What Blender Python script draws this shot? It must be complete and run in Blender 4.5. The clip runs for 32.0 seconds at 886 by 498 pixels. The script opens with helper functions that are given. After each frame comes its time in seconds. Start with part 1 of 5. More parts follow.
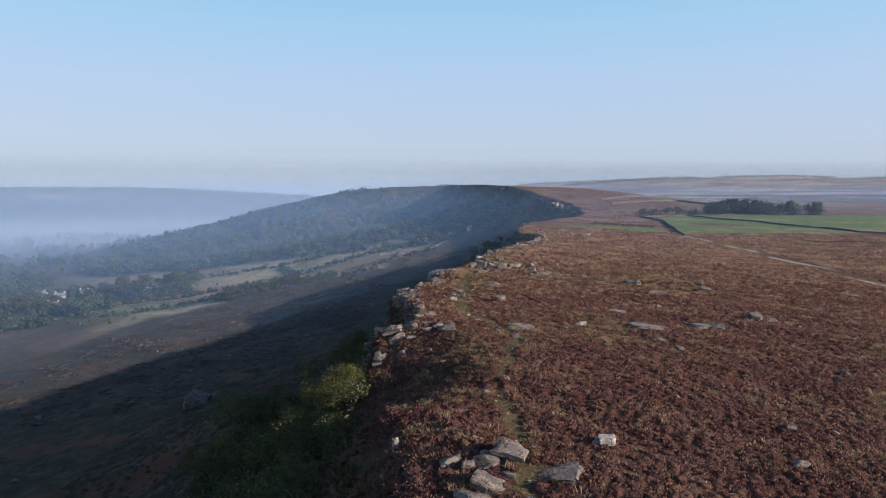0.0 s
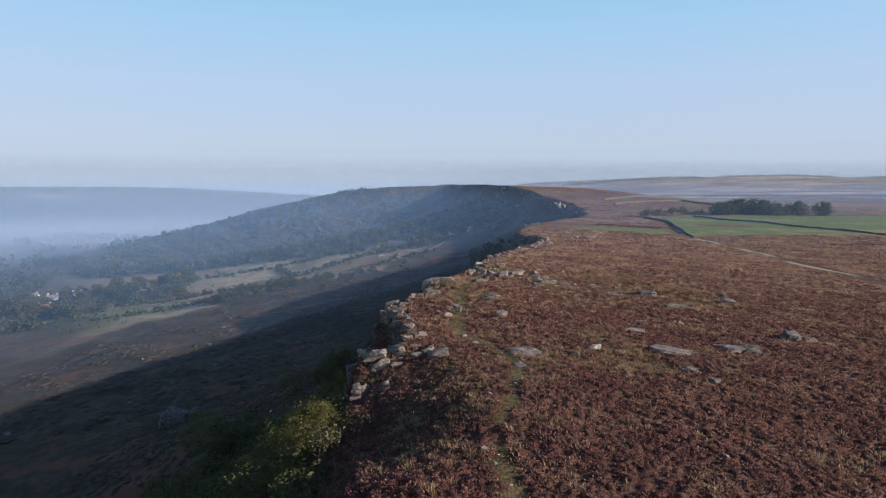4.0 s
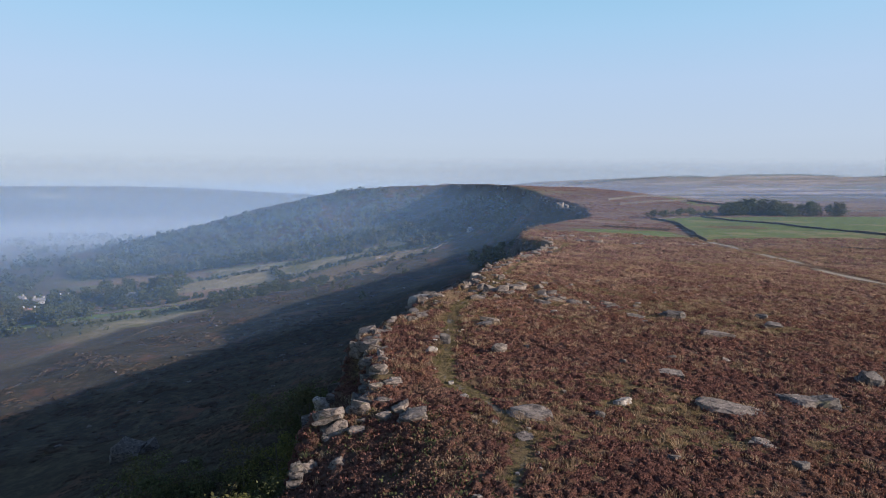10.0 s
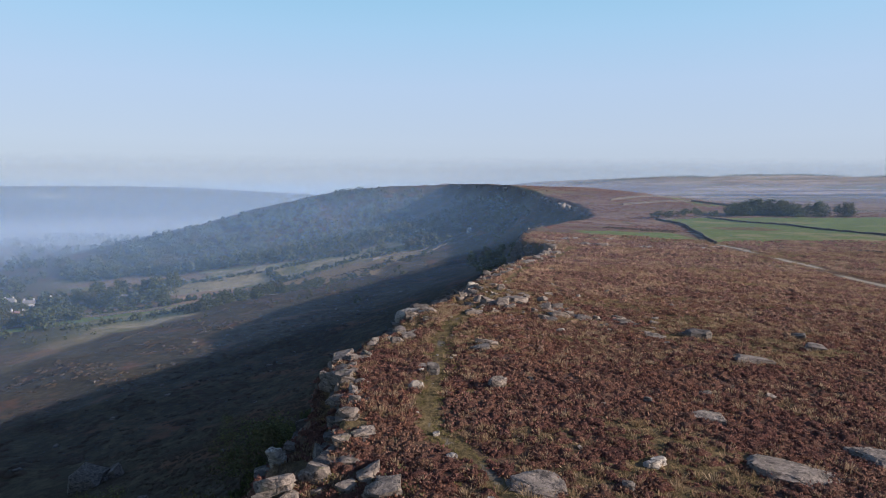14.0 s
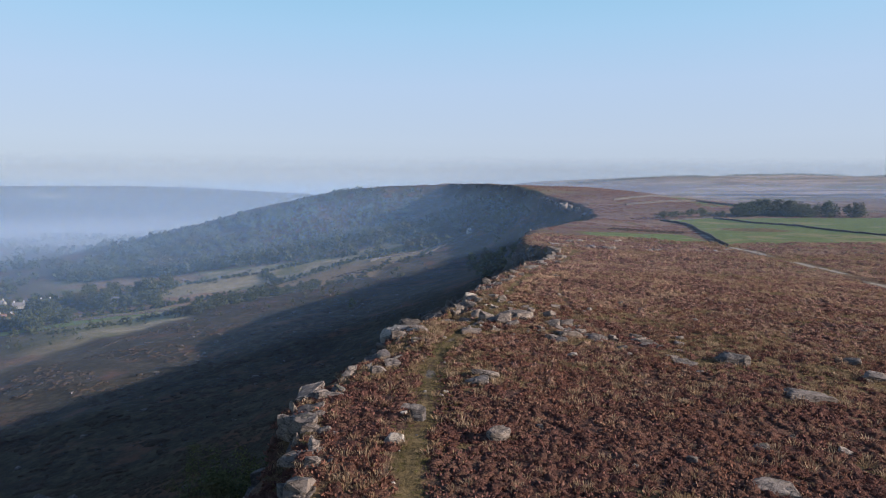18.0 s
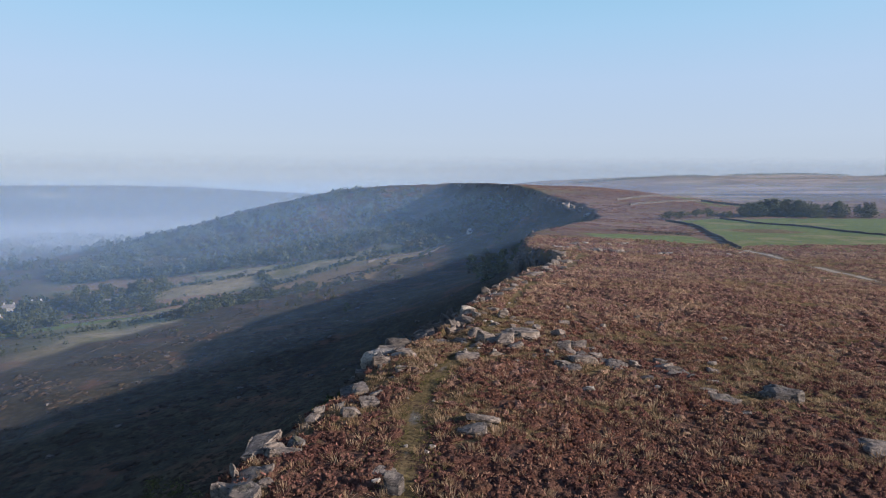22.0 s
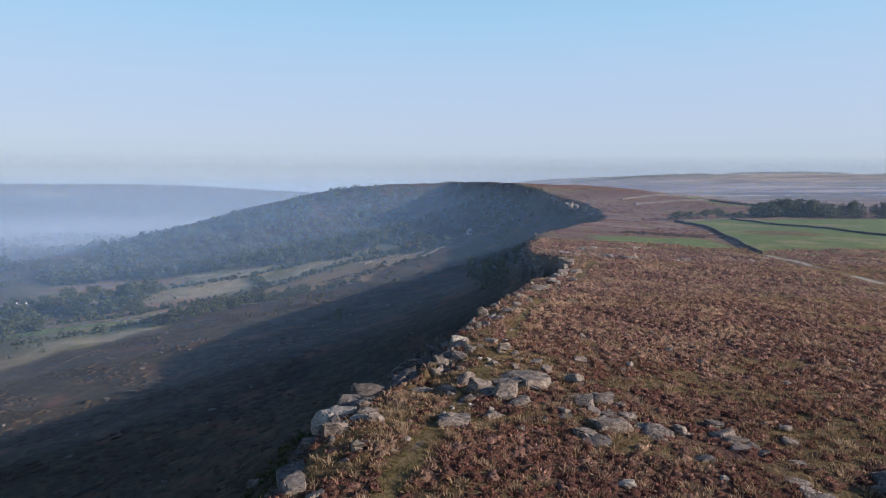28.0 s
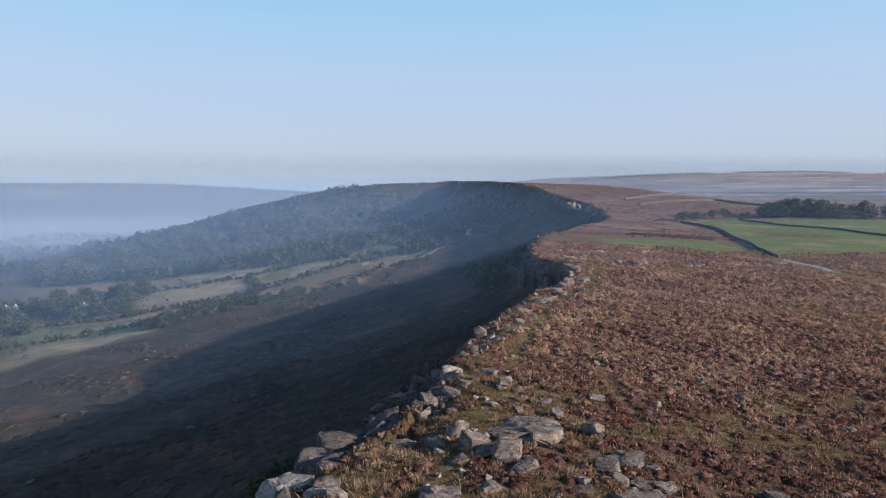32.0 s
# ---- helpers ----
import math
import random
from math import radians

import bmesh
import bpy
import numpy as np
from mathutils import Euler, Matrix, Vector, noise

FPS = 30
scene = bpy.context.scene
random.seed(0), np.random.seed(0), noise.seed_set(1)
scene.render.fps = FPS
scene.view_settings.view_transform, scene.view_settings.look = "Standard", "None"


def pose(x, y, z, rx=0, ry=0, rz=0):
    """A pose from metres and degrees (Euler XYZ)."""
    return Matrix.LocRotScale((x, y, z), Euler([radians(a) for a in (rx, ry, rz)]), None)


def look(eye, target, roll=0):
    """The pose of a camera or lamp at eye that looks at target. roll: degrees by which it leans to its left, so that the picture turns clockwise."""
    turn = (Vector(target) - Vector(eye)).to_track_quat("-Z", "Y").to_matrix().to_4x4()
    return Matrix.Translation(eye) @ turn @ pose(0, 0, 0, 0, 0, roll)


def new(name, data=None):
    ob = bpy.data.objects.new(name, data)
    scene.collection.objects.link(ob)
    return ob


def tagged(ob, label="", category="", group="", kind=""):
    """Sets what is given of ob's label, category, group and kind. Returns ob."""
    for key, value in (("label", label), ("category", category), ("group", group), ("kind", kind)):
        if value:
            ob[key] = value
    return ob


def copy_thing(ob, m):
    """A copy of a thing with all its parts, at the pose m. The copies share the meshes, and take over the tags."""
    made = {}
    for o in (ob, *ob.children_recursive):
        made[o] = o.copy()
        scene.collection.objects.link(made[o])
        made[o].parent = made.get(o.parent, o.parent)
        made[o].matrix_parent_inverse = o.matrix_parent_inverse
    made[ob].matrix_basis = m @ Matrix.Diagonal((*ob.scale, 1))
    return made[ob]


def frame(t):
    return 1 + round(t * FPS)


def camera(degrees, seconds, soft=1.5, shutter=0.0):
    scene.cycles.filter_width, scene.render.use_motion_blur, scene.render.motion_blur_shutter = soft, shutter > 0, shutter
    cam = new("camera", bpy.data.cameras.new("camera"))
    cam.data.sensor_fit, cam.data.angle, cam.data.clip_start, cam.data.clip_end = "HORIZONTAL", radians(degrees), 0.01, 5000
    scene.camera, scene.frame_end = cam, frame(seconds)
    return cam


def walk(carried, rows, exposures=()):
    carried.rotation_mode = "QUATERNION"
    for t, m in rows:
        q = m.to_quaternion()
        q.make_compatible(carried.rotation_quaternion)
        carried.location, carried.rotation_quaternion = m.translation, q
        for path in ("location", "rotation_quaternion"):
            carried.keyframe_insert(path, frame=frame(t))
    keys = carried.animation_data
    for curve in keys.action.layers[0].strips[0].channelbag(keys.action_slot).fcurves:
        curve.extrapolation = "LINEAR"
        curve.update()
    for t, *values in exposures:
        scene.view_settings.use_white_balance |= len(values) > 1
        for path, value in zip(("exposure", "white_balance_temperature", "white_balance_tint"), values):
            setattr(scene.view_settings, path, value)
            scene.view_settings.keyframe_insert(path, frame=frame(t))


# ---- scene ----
cam = camera(72.65, 32.0, 1.0)
PATH = [
    (0, 0.0, 0.0, 13.0, 84.055, 0.0, 0.0),
    (6, 1.21, 12.23, 13.18, 84.008, 0.0, 0.145),
    (9, 1.95, 18.56, 13.23, 83.978, 0.0, 0.207),
    (13, 2.88, 26.89, 13.26, 83.966, 0.0, 0.248),
    (19, 3.95, 39.64, 13.18, 83.925, 0.0, 0.31),
    (23, 4.68, 47.86, 13.15, 83.88, 0.0, 0.39),
    (28, 5.72, 58.26, 13.33, 83.768, 0.0, 0.478),
    (32, 6.45, 66.44, 13.5, 83.681, 0.0, 0.52),
]
walk(cam, [(t, pose(*r)) for t, *r in PATH], exposures=[(0, 0.72), (32, 0.72)])
scene.cycles.transparent_max_bounces = 32

# ---- light ----
SUN_UP, SUN_TURN = 19.0, 107.0
world = bpy.data.worlds.new("sky")
scene.world = world
world.use_nodes = True
wn = world.node_tree.nodes
sky = wn.new("ShaderNodeTexSky")
sky.sky_type, sky.sun_disc = "NISHITA", False
sky.sun_elevation, sky.sun_rotation = radians(SUN_UP), radians(SUN_TURN)
sky.altitude, sky.air_density, sky.dust_density, sky.ozone_density = 300, 1.0, 0.4, 3.0
wn["Background"].inputs["Strength"].default_value = 0.105
world.node_tree.links.new(sky.outputs[0], wn["Background"].inputs["Color"])
sun = new("sun", bpy.data.lights.new("sun", "SUN"))
sun.data.energy, sun.data.angle, sun.data.color = 5.0, radians(0.6), (1.0, 0.87, 0.74)
a, b = radians(SUN_UP), radians(SUN_TURN)
SUN_WAY = Vector((math.sin(b) * math.cos(a), math.cos(b) * math.cos(a), math.sin(a)))
sun.matrix_world = look(SUN_WAY * 500, (0, 0, 0))


def haze_backdrop():
    """The hazy lower sky as a glowing screen far behind everything, fading out at both ends: lavender at the horizon,
    blue above, fading into the sky.
    """
    m = bpy.data.materials.new("horizon_haze")
    m.use_nodes = True
    t = m.node_tree
    t.nodes.remove(t.nodes["Principled BSDF"])
    geo, sep, col, fade = (t.nodes.new("ShaderNode" + k) for k in ("NewGeometry", "SeparateXYZ", "ValToRGB", "MapRange"))
    up, glow, clear, out = (t.nodes.new("ShaderNode" + k) for k in ("MapRange", "Emission", "BsdfTransparent", "MixShader"))
    t.links.new(geo.outputs["Position"], sep.inputs[0])
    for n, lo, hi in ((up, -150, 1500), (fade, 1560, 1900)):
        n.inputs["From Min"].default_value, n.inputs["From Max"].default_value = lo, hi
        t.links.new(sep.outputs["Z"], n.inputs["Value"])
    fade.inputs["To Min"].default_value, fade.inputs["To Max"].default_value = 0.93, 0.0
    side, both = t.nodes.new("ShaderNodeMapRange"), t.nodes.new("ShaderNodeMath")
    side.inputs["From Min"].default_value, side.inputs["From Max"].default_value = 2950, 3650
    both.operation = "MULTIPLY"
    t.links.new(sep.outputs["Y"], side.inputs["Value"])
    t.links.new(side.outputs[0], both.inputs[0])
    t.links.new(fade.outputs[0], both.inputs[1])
    # Haze and sky colours that the backdrop itself emits.
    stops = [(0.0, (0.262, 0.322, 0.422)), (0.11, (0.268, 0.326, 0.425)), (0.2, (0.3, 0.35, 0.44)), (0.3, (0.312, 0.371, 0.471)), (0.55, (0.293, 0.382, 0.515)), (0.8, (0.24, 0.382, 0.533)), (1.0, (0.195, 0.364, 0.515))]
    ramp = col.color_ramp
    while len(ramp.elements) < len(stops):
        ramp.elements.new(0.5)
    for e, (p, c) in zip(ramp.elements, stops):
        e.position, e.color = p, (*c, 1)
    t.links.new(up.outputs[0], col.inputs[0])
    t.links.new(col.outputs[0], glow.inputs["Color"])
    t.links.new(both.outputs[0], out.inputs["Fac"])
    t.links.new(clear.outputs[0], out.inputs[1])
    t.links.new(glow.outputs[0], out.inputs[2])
    t.links.new(out.outputs[0], t.nodes["Material Output"].inputs["Surface"])
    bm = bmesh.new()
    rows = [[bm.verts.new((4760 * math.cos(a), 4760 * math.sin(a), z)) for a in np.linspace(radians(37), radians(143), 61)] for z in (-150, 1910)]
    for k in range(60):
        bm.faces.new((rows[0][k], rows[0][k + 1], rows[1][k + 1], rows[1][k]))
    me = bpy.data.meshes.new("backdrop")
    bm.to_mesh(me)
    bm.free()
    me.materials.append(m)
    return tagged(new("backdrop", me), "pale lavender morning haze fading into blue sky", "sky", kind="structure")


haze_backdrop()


# ---- materials ----
class Mat:
    """A small builder of node materials."""

    def __init__(self, name, rough=0.9, spec=0.25):
        self.m = bpy.data.materials.new(name)
        self.m.use_nodes = True
        self.t = self.m.node_tree
        self.b = self.t.nodes["Principled BSDF"]
        self.b.inputs["Roughness"].default_value = rough
        self.b.inputs["Specular IOR Level"].default_value = spec
        self.pos = self.node("ShaderNodeTexCoord").outputs["Object"]

    def node(self, kind, **ins):
        n = self.t.nodes.new(kind)
        for k, v in ins.items():
            self.put(n.inputs[k.replace("_", " ")], v)
        return n

    def put(self, socket, v):
        if isinstance(v, bpy.types.NodeSocket):
            self.t.links.new(v, socket)
        else:
            socket.default_value = v

    def noise(self, scale, detail=4.0, rough=0.6, stretch=None, world=False):
        n = self.node("ShaderNodeTexNoise", Scale=scale, Detail=detail, Roughness=rough)
        src = self.node("ShaderNodeNewGeometry").outputs["Position"] if world else self.pos
        if stretch:
            mp = self.node("ShaderNodeMapping", Vector=src)
            mp.inputs["Scale"].default_value = stretch
            src = mp.outputs[0]
        self.put(n.inputs["Vector"], src)
        return n.outputs["Fac"]

    def ramp(self, fac, lo, hi):
        n = self.node("ShaderNodeMapRange", Value=fac)
        n.interpolation_type = "SMOOTHSTEP"
        n.inputs["From Min"].default_value, n.inputs["From Max"].default_value = lo, hi
        return n.outputs[0]

    def mix(self, fac, c1, c2):
        n = self.t.nodes.new("ShaderNodeMix")
        n.data_type = "RGBA"
        self.put(n.inputs["Factor"], fac)
        for s, c in ((n.inputs[6], c1), (n.inputs[7], c2)):
            self.put(s, (*c, 1) if isinstance(c, tuple) and len(c) == 3 else c)
        return n.outputs[2]

    def math(self, op, x, y=0.0):
        n = self.t.nodes.new("ShaderNodeMath")
        n.operation = op
        self.put(n.inputs[0], x)
        self.put(n.inputs[1], y)
        return n.outputs[0]

    def chan(self, layer):
        n = self.node("ShaderNodeAttribute")
        n.attribute_name = layer
        s = self.node("ShaderNodeSeparateColor", Color=n.outputs["Color"])
        return s.outputs

    def island(self):
        return self.node("ShaderNodeNewGeometry").outputs["Random Per Island"]

    def rand(self):
        return self.node("ShaderNodeObjectInfo").outputs["Random"]

    def done(self, colour, bump=None, strength=0.4, dist=0.05):
        self.put(self.b.inputs["Base Color"], colour)
        if bump is not None:
            n = self.node("ShaderNodeBump", Strength=strength, Distance=dist, Height=bump)
            self.put(self.b.inputs["Normal"], n.outputs[0])
        return self.m


def leafy(name, dark, light, extra=None, thin=0.35, patch=0.15):
    """Foliage: random from blade to blade, drifting over the ground, and letting some light through."""
    k = Mat(name, 0.75, 0.2)
    c = k.mix(k.island(), dark, light)
    if extra:
        c = k.mix(k.ramp(k.noise(patch, 3, 0.6, world=True), 0.48, 0.66), c, extra)
    c = k.mix(k.ramp(k.noise(0.9, 4, 0.65, world=True), 0.4, 0.62), c, k.mix(0.62, c, dark))
    k.done(c)
    tr = k.node("ShaderNodeBsdfTranslucent", Color=c)
    mx = k.node("ShaderNodeMixShader", Fac=thin)
    k.t.links.new(k.b.outputs[0], mx.inputs[1])
    k.t.links.new(tr.outputs[0], mx.inputs[2])
    k.t.links.new(mx.outputs[0], k.t.nodes["Material Output"].inputs["Surface"])
    return k.m


def gritstone(name, base, pale, dark):
    k = Mat(name, 0.92, 0.2)
    big, mid, fine = k.noise(0.9, 5, 0.65, world=True), k.noise(3.2, 7, 0.75, world=True), k.noise(30.0, 4, 0.6, world=True)
    bed = k.noise(2.0, 5, 0.7, stretch=(0.7, 0.7, 2.6), world=True)
    crack = k.math("ABSOLUTE", k.math("SUBTRACT", k.noise(0.8, 3, 0.5, stretch=(0.8, 0.8, 1.6), world=True), 0.5))
    c = k.mix(k.ramp(big, 0.3, 0.7), base, pale)
    c = k.mix(k.ramp(mid, 0.5, 0.66), c, dark)
    c = k.mix(k.ramp(bed, 0.54, 0.64), c, k.mix(0.8, c, dark))
    lichen = k.math("MULTIPLY", k.ramp(k.noise(2.2, 7, 0.8, stretch=(1, 1, 2.2), world=True), 0.52, 0.6), 0.65)
    c = k.mix(lichen, c, (min(1, pale[0] * 1.5), min(1, pale[1] * 1.5), min(1, pale[2] * 1.45)))
    c = k.mix(k.math("MULTIPLY", k.ramp(k.noise(1.1, 4, 0.6, world=True), 0.6, 0.72), 0.5), c, (0.11, 0.11, 0.05))
    c = k.mix(k.math("MULTIPLY", fine, 0.35), c, dark)
    c = k.mix(k.math("MULTIPLY", k.math("SUBTRACT", 1.0, k.ramp(crack, 0.0, 0.01)), 0.35), c, (0.02, 0.018, 0.017))
    h = k.math("ADD", k.math("ADD", mid, k.math("MULTIPLY", bed, 1.2)), k.math("MULTIPLY", fine, 0.25))
    h = k.math("ADD", h, k.math("MULTIPLY", k.ramp(crack, 0.0, 0.03), 0.35))
    return k.done(c, h, 0.9, 0.1)


STONE = gritstone("gritstone", (0.14, 0.113, 0.101), (0.26, 0.213, 0.19), (0.042, 0.034, 0.032))
# Darker copy of the stone; shade of the crag faces is partly in it.
STONE_DARK = gritstone("dark_gritstone", (0.095, 0.081, 0.078), (0.18, 0.156, 0.147), (0.03, 0.026, 0.026))
STONE_PALE = gritstone("pale_gritstone", (0.26, 0.226, 0.205), (0.42, 0.37, 0.335), (0.085, 0.073, 0.068))
HEATHER = leafy("heather_sprigs", (0.065, 0.031, 0.028), (0.275, 0.125, 0.102), (0.3, 0.175, 0.12), 0.25, 0.16)
RUST = leafy("rusty_heather", (0.125, 0.056, 0.042), (0.27, 0.125, 0.085), (0.24, 0.145, 0.1), 0.25, 0.3)
STRAW = leafy("straw_grass", (0.18, 0.116, 0.072), (0.4, 0.275, 0.178), (0.26, 0.178, 0.1), 0.35, 0.2)
# Bush cores, darkened so that gaps between the sprigs read as shade.
kc = Mat("heather_cushions", 0.95, 0.1)
cushion = kc.mix(kc.ramp(kc.noise(20.0, 5, 0.8, world=True), 0.34, 0.66), (0.042, 0.02, 0.018), (0.175, 0.08, 0.066))
cushion = kc.mix(kc.math("MULTIPLY", kc.island(), 0.35), cushion, (0.15, 0.07, 0.058))
cushion = kc.mix(kc.math("MULTIPLY", kc.ramp(kc.noise(0.13, 4, 0.65, world=True), 0.45, 0.68), 0.4), cushion, (0.24, 0.15, 0.105))
cushion = kc.mix(kc.math("MULTIPLY", kc.ramp(kc.noise(0.45, 5, 0.7, world=True), 0.5, 0.62), 0.3), cushion, (0.2, 0.125, 0.078))
CUSHION = kc.done(cushion, kc.noise(18.0, 4, 0.75, world=True), 1.0, 0.2)
# Heather of the farther moor: distance paling and straw put into the colour.
kf = Mat("far_pale_heather", 0.95, 0.1)
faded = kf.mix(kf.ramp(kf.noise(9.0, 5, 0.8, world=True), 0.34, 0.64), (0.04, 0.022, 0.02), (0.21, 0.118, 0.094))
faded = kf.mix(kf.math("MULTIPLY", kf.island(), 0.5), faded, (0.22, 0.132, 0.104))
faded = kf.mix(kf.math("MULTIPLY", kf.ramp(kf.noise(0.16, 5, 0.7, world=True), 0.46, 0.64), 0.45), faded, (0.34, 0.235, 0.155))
FAR_PALE = kf.done(faded, kf.noise(9.0, 4, 0.7, world=True), 1.0, 0.12)
FAR_PALE_SPRIG = leafy("far_pale_sprigs", (0.1, 0.054, 0.05), (0.42, 0.23, 0.19), (0.48, 0.32, 0.225), 0.3, 0.16)
ks = Mat("scrub_mounds", 0.95, 0.1)
SCRUB = ks.done(ks.mix(ks.ramp(ks.noise(5.0, 5, 0.75, world=True), 0.35, 0.68), (0.044, 0.036, 0.028), ks.mix(ks.island(), (0.07, 0.054, 0.04), (0.09, 0.056, 0.044))), ks.noise(7.0, 4, 0.7, world=True), 1.0, 0.2)
BLEACHED = leafy("bleached_grass", (0.22, 0.152, 0.1), (0.48, 0.345, 0.235), (0.33, 0.23, 0.145), 0.35, 0.3)
PATHGRASS = leafy("path_grass", (0.07, 0.068, 0.022), (0.21, 0.185, 0.065), (0.25, 0.175, 0.085), 0.3, 0.4)
GREENGRASS = leafy("short_grass", (0.06, 0.05, 0.02), (0.17, 0.135, 0.055), (0.18, 0.118, 0.06), 0.3, 0.5)
SHRUB = leafy("shrub_leaves", (0.045, 0.055, 0.026), (0.13, 0.135, 0.055), (0.1, 0.075, 0.04), 0.3, 0.12)
OLIVE_LEAF = leafy("olive_leaves", (0.06, 0.068, 0.028), (0.17, 0.165, 0.06), (0.13, 0.1, 0.045), 0.35, 0.2)
BIRCH_LEAF = leafy("birch_leaves", (0.06, 0.064, 0.02), (0.21, 0.185, 0.055), (0.14, 0.14, 0.045), 0.4, 0.6)
# Wide leaf contrast stands in for sunlit tops against shaded crowns.
HILL_LEAF = leafy("hillside_leaves", (0.026, 0.038, 0.03), (0.2, 0.21, 0.13), (0.12, 0.1, 0.065), 0.25, 0.03)
WOOD_LEAF = leafy("woodland_leaves", (0.034, 0.044, 0.026), (0.115, 0.125, 0.062), (0.09, 0.075, 0.04), 0.3, 0.05)
kb = Mat("bark", 0.9, 0.2)
BARK = kb.done(kb.mix(kb.noise(3.0, 5, 0.7, stretch=(3, 3, 0.4)), (0.05, 0.04, 0.03), (0.16, 0.14, 0.12)), kb.noise(9.0), 0.5, 0.03)


def ground_material():
    """The one ground: heather moor, path, rough grass, pasture, green fields, bracken and bare rock by its layers."""
    k = Mat("moorland", 0.95, 0.12)
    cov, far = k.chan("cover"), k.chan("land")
    n_big, n_mid, n_fine = k.noise(0.03, 4, 0.6), k.noise(0.35, 5, 0.65), k.noise(3.5, 5, 0.7)
    heath = k.mix(k.ramp(n_fine, 0.35, 0.7), (0.035, 0.02, 0.018), (0.13, 0.068, 0.054))
    heath = k.mix(k.math("MULTIPLY", k.ramp(n_mid, 0.5, 0.68), 0.5), heath, (0.16, 0.1, 0.062))
    heath = k.mix(k.math("MULTIPLY", k.ramp(n_big, 0.45, 0.65), 0.45), heath, (0.2, 0.14, 0.085))
    grass = k.mix(k.ramp(n_fine, 0.3, 0.7), (0.062, 0.048, 0.024), (0.145, 0.105, 0.052))
    grass = k.mix(k.ramp(n_mid, 0.45, 0.7), grass, (0.18, 0.13, 0.068))
    soil = k.mix(n_fine, (0.07, 0.06, 0.05), (0.18, 0.155, 0.132))
    field = k.mix(k.ramp(n_mid, 0.3, 0.7), (0.085, 0.115, 0.04), (0.12, 0.15, 0.055))
    field = k.mix(k.ramp(k.noise(0.02, 5, 0.7), 0.52, 0.62), field, (0.18, 0.16, 0.08))
    pasture = k.mix(k.ramp(k.noise(0.12, 6, 0.75), 0.38, 0.62), (0.2, 0.165, 0.1), (0.31, 0.245, 0.155))
    pasture = k.mix(k.ramp(n_big, 0.5, 0.62), pasture, (0.125, 0.12, 0.055))
    cell = k.node("ShaderNodeTexVoronoi", Scale=0.02, Randomness=0.9)
    mp = k.node("ShaderNodeMapping", Vector=k.pos)
    mp.inputs["Rotation"].default_value, mp.inputs["Scale"].default_value = (0, 0, radians(-38)), (0.6, 1.7, 1)
    k.put(cell.inputs["Vector"], mp.outputs[0])
    plot = k.node("ShaderNodeSeparateColor", Color=cell.outputs["Color"]).outputs
    pasture = k.mix(k.math("MULTIPLY", k.ramp(plot[0], 0.45, 0.55), 0.7), pasture, k.mix(n_mid, (0.12, 0.13, 0.06), (0.17, 0.165, 0.085)))
    pasture = k.mix(k.math("MULTIPLY", k.ramp(plot[1], 0.7, 0.75), 0.6), pasture, (0.2, 0.105, 0.075))
    # Ground below the rim: darker mottled brown with reddish patches.
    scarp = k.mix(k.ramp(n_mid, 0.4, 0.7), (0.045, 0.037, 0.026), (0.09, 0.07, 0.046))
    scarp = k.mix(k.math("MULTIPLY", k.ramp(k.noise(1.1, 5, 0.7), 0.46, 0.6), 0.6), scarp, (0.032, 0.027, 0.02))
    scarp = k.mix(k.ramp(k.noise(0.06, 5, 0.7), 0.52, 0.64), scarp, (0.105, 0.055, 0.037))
    # Straw bands, plus a paling with distance along Y put into the colour.
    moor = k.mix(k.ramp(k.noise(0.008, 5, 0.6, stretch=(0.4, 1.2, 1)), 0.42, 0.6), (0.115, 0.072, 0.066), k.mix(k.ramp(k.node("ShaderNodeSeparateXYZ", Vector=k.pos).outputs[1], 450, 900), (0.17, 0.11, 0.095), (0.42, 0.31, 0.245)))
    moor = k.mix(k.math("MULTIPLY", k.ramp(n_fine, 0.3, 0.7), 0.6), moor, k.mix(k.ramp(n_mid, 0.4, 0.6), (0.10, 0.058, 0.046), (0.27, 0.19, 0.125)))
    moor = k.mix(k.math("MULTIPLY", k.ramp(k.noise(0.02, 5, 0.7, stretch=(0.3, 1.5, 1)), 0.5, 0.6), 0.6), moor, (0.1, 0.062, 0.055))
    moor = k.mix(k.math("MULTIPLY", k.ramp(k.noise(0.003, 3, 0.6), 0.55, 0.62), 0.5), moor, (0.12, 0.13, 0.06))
    rock = k.mix(n_fine, (0.035, 0.031, 0.029), (0.12, 0.105, 0.095))
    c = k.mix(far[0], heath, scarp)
    c = k.mix(far[1], c, pasture)
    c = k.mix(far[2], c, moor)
    edge = k.math("MULTIPLY", k.math("SUBTRACT", n_fine, 0.5), 0.9)
    c = k.mix(k.ramp(k.math("ADD", cov[0], edge), 0.3, 0.7), c, grass)
    c = k.mix(k.ramp(k.math("ADD", cov[1], edge), 0.4, 0.7), c, soil)
    c = k.mix(k.ramp(cov[2], 0.4, 0.6), c, field)
    c = k.mix(k.math("MULTIPLY", k.ramp(k.math("ADD", cov[1], edge), 0.8, 1.1), 0.7), c, (0.3, 0.26, 0.22))
    slope = k.node("ShaderNodeSeparateXYZ", Vector=k.node("ShaderNodeNewGeometry").outputs["Normal"]).outputs[2]
    c = k.mix(k.math("SUBTRACT", 1.0, k.ramp(slope, 0.42, 0.6)), c, rock)
    h = k.math("ADD", k.math("MULTIPLY", n_mid, 0.6), n_fine)
    return k.done(c, h, 0.8, 0.25)


GROUND = ground_material()


# ---- building helpers ----
def as_bm(maker):
    bm = bmesh.new()
    maker(bm)
    return bm


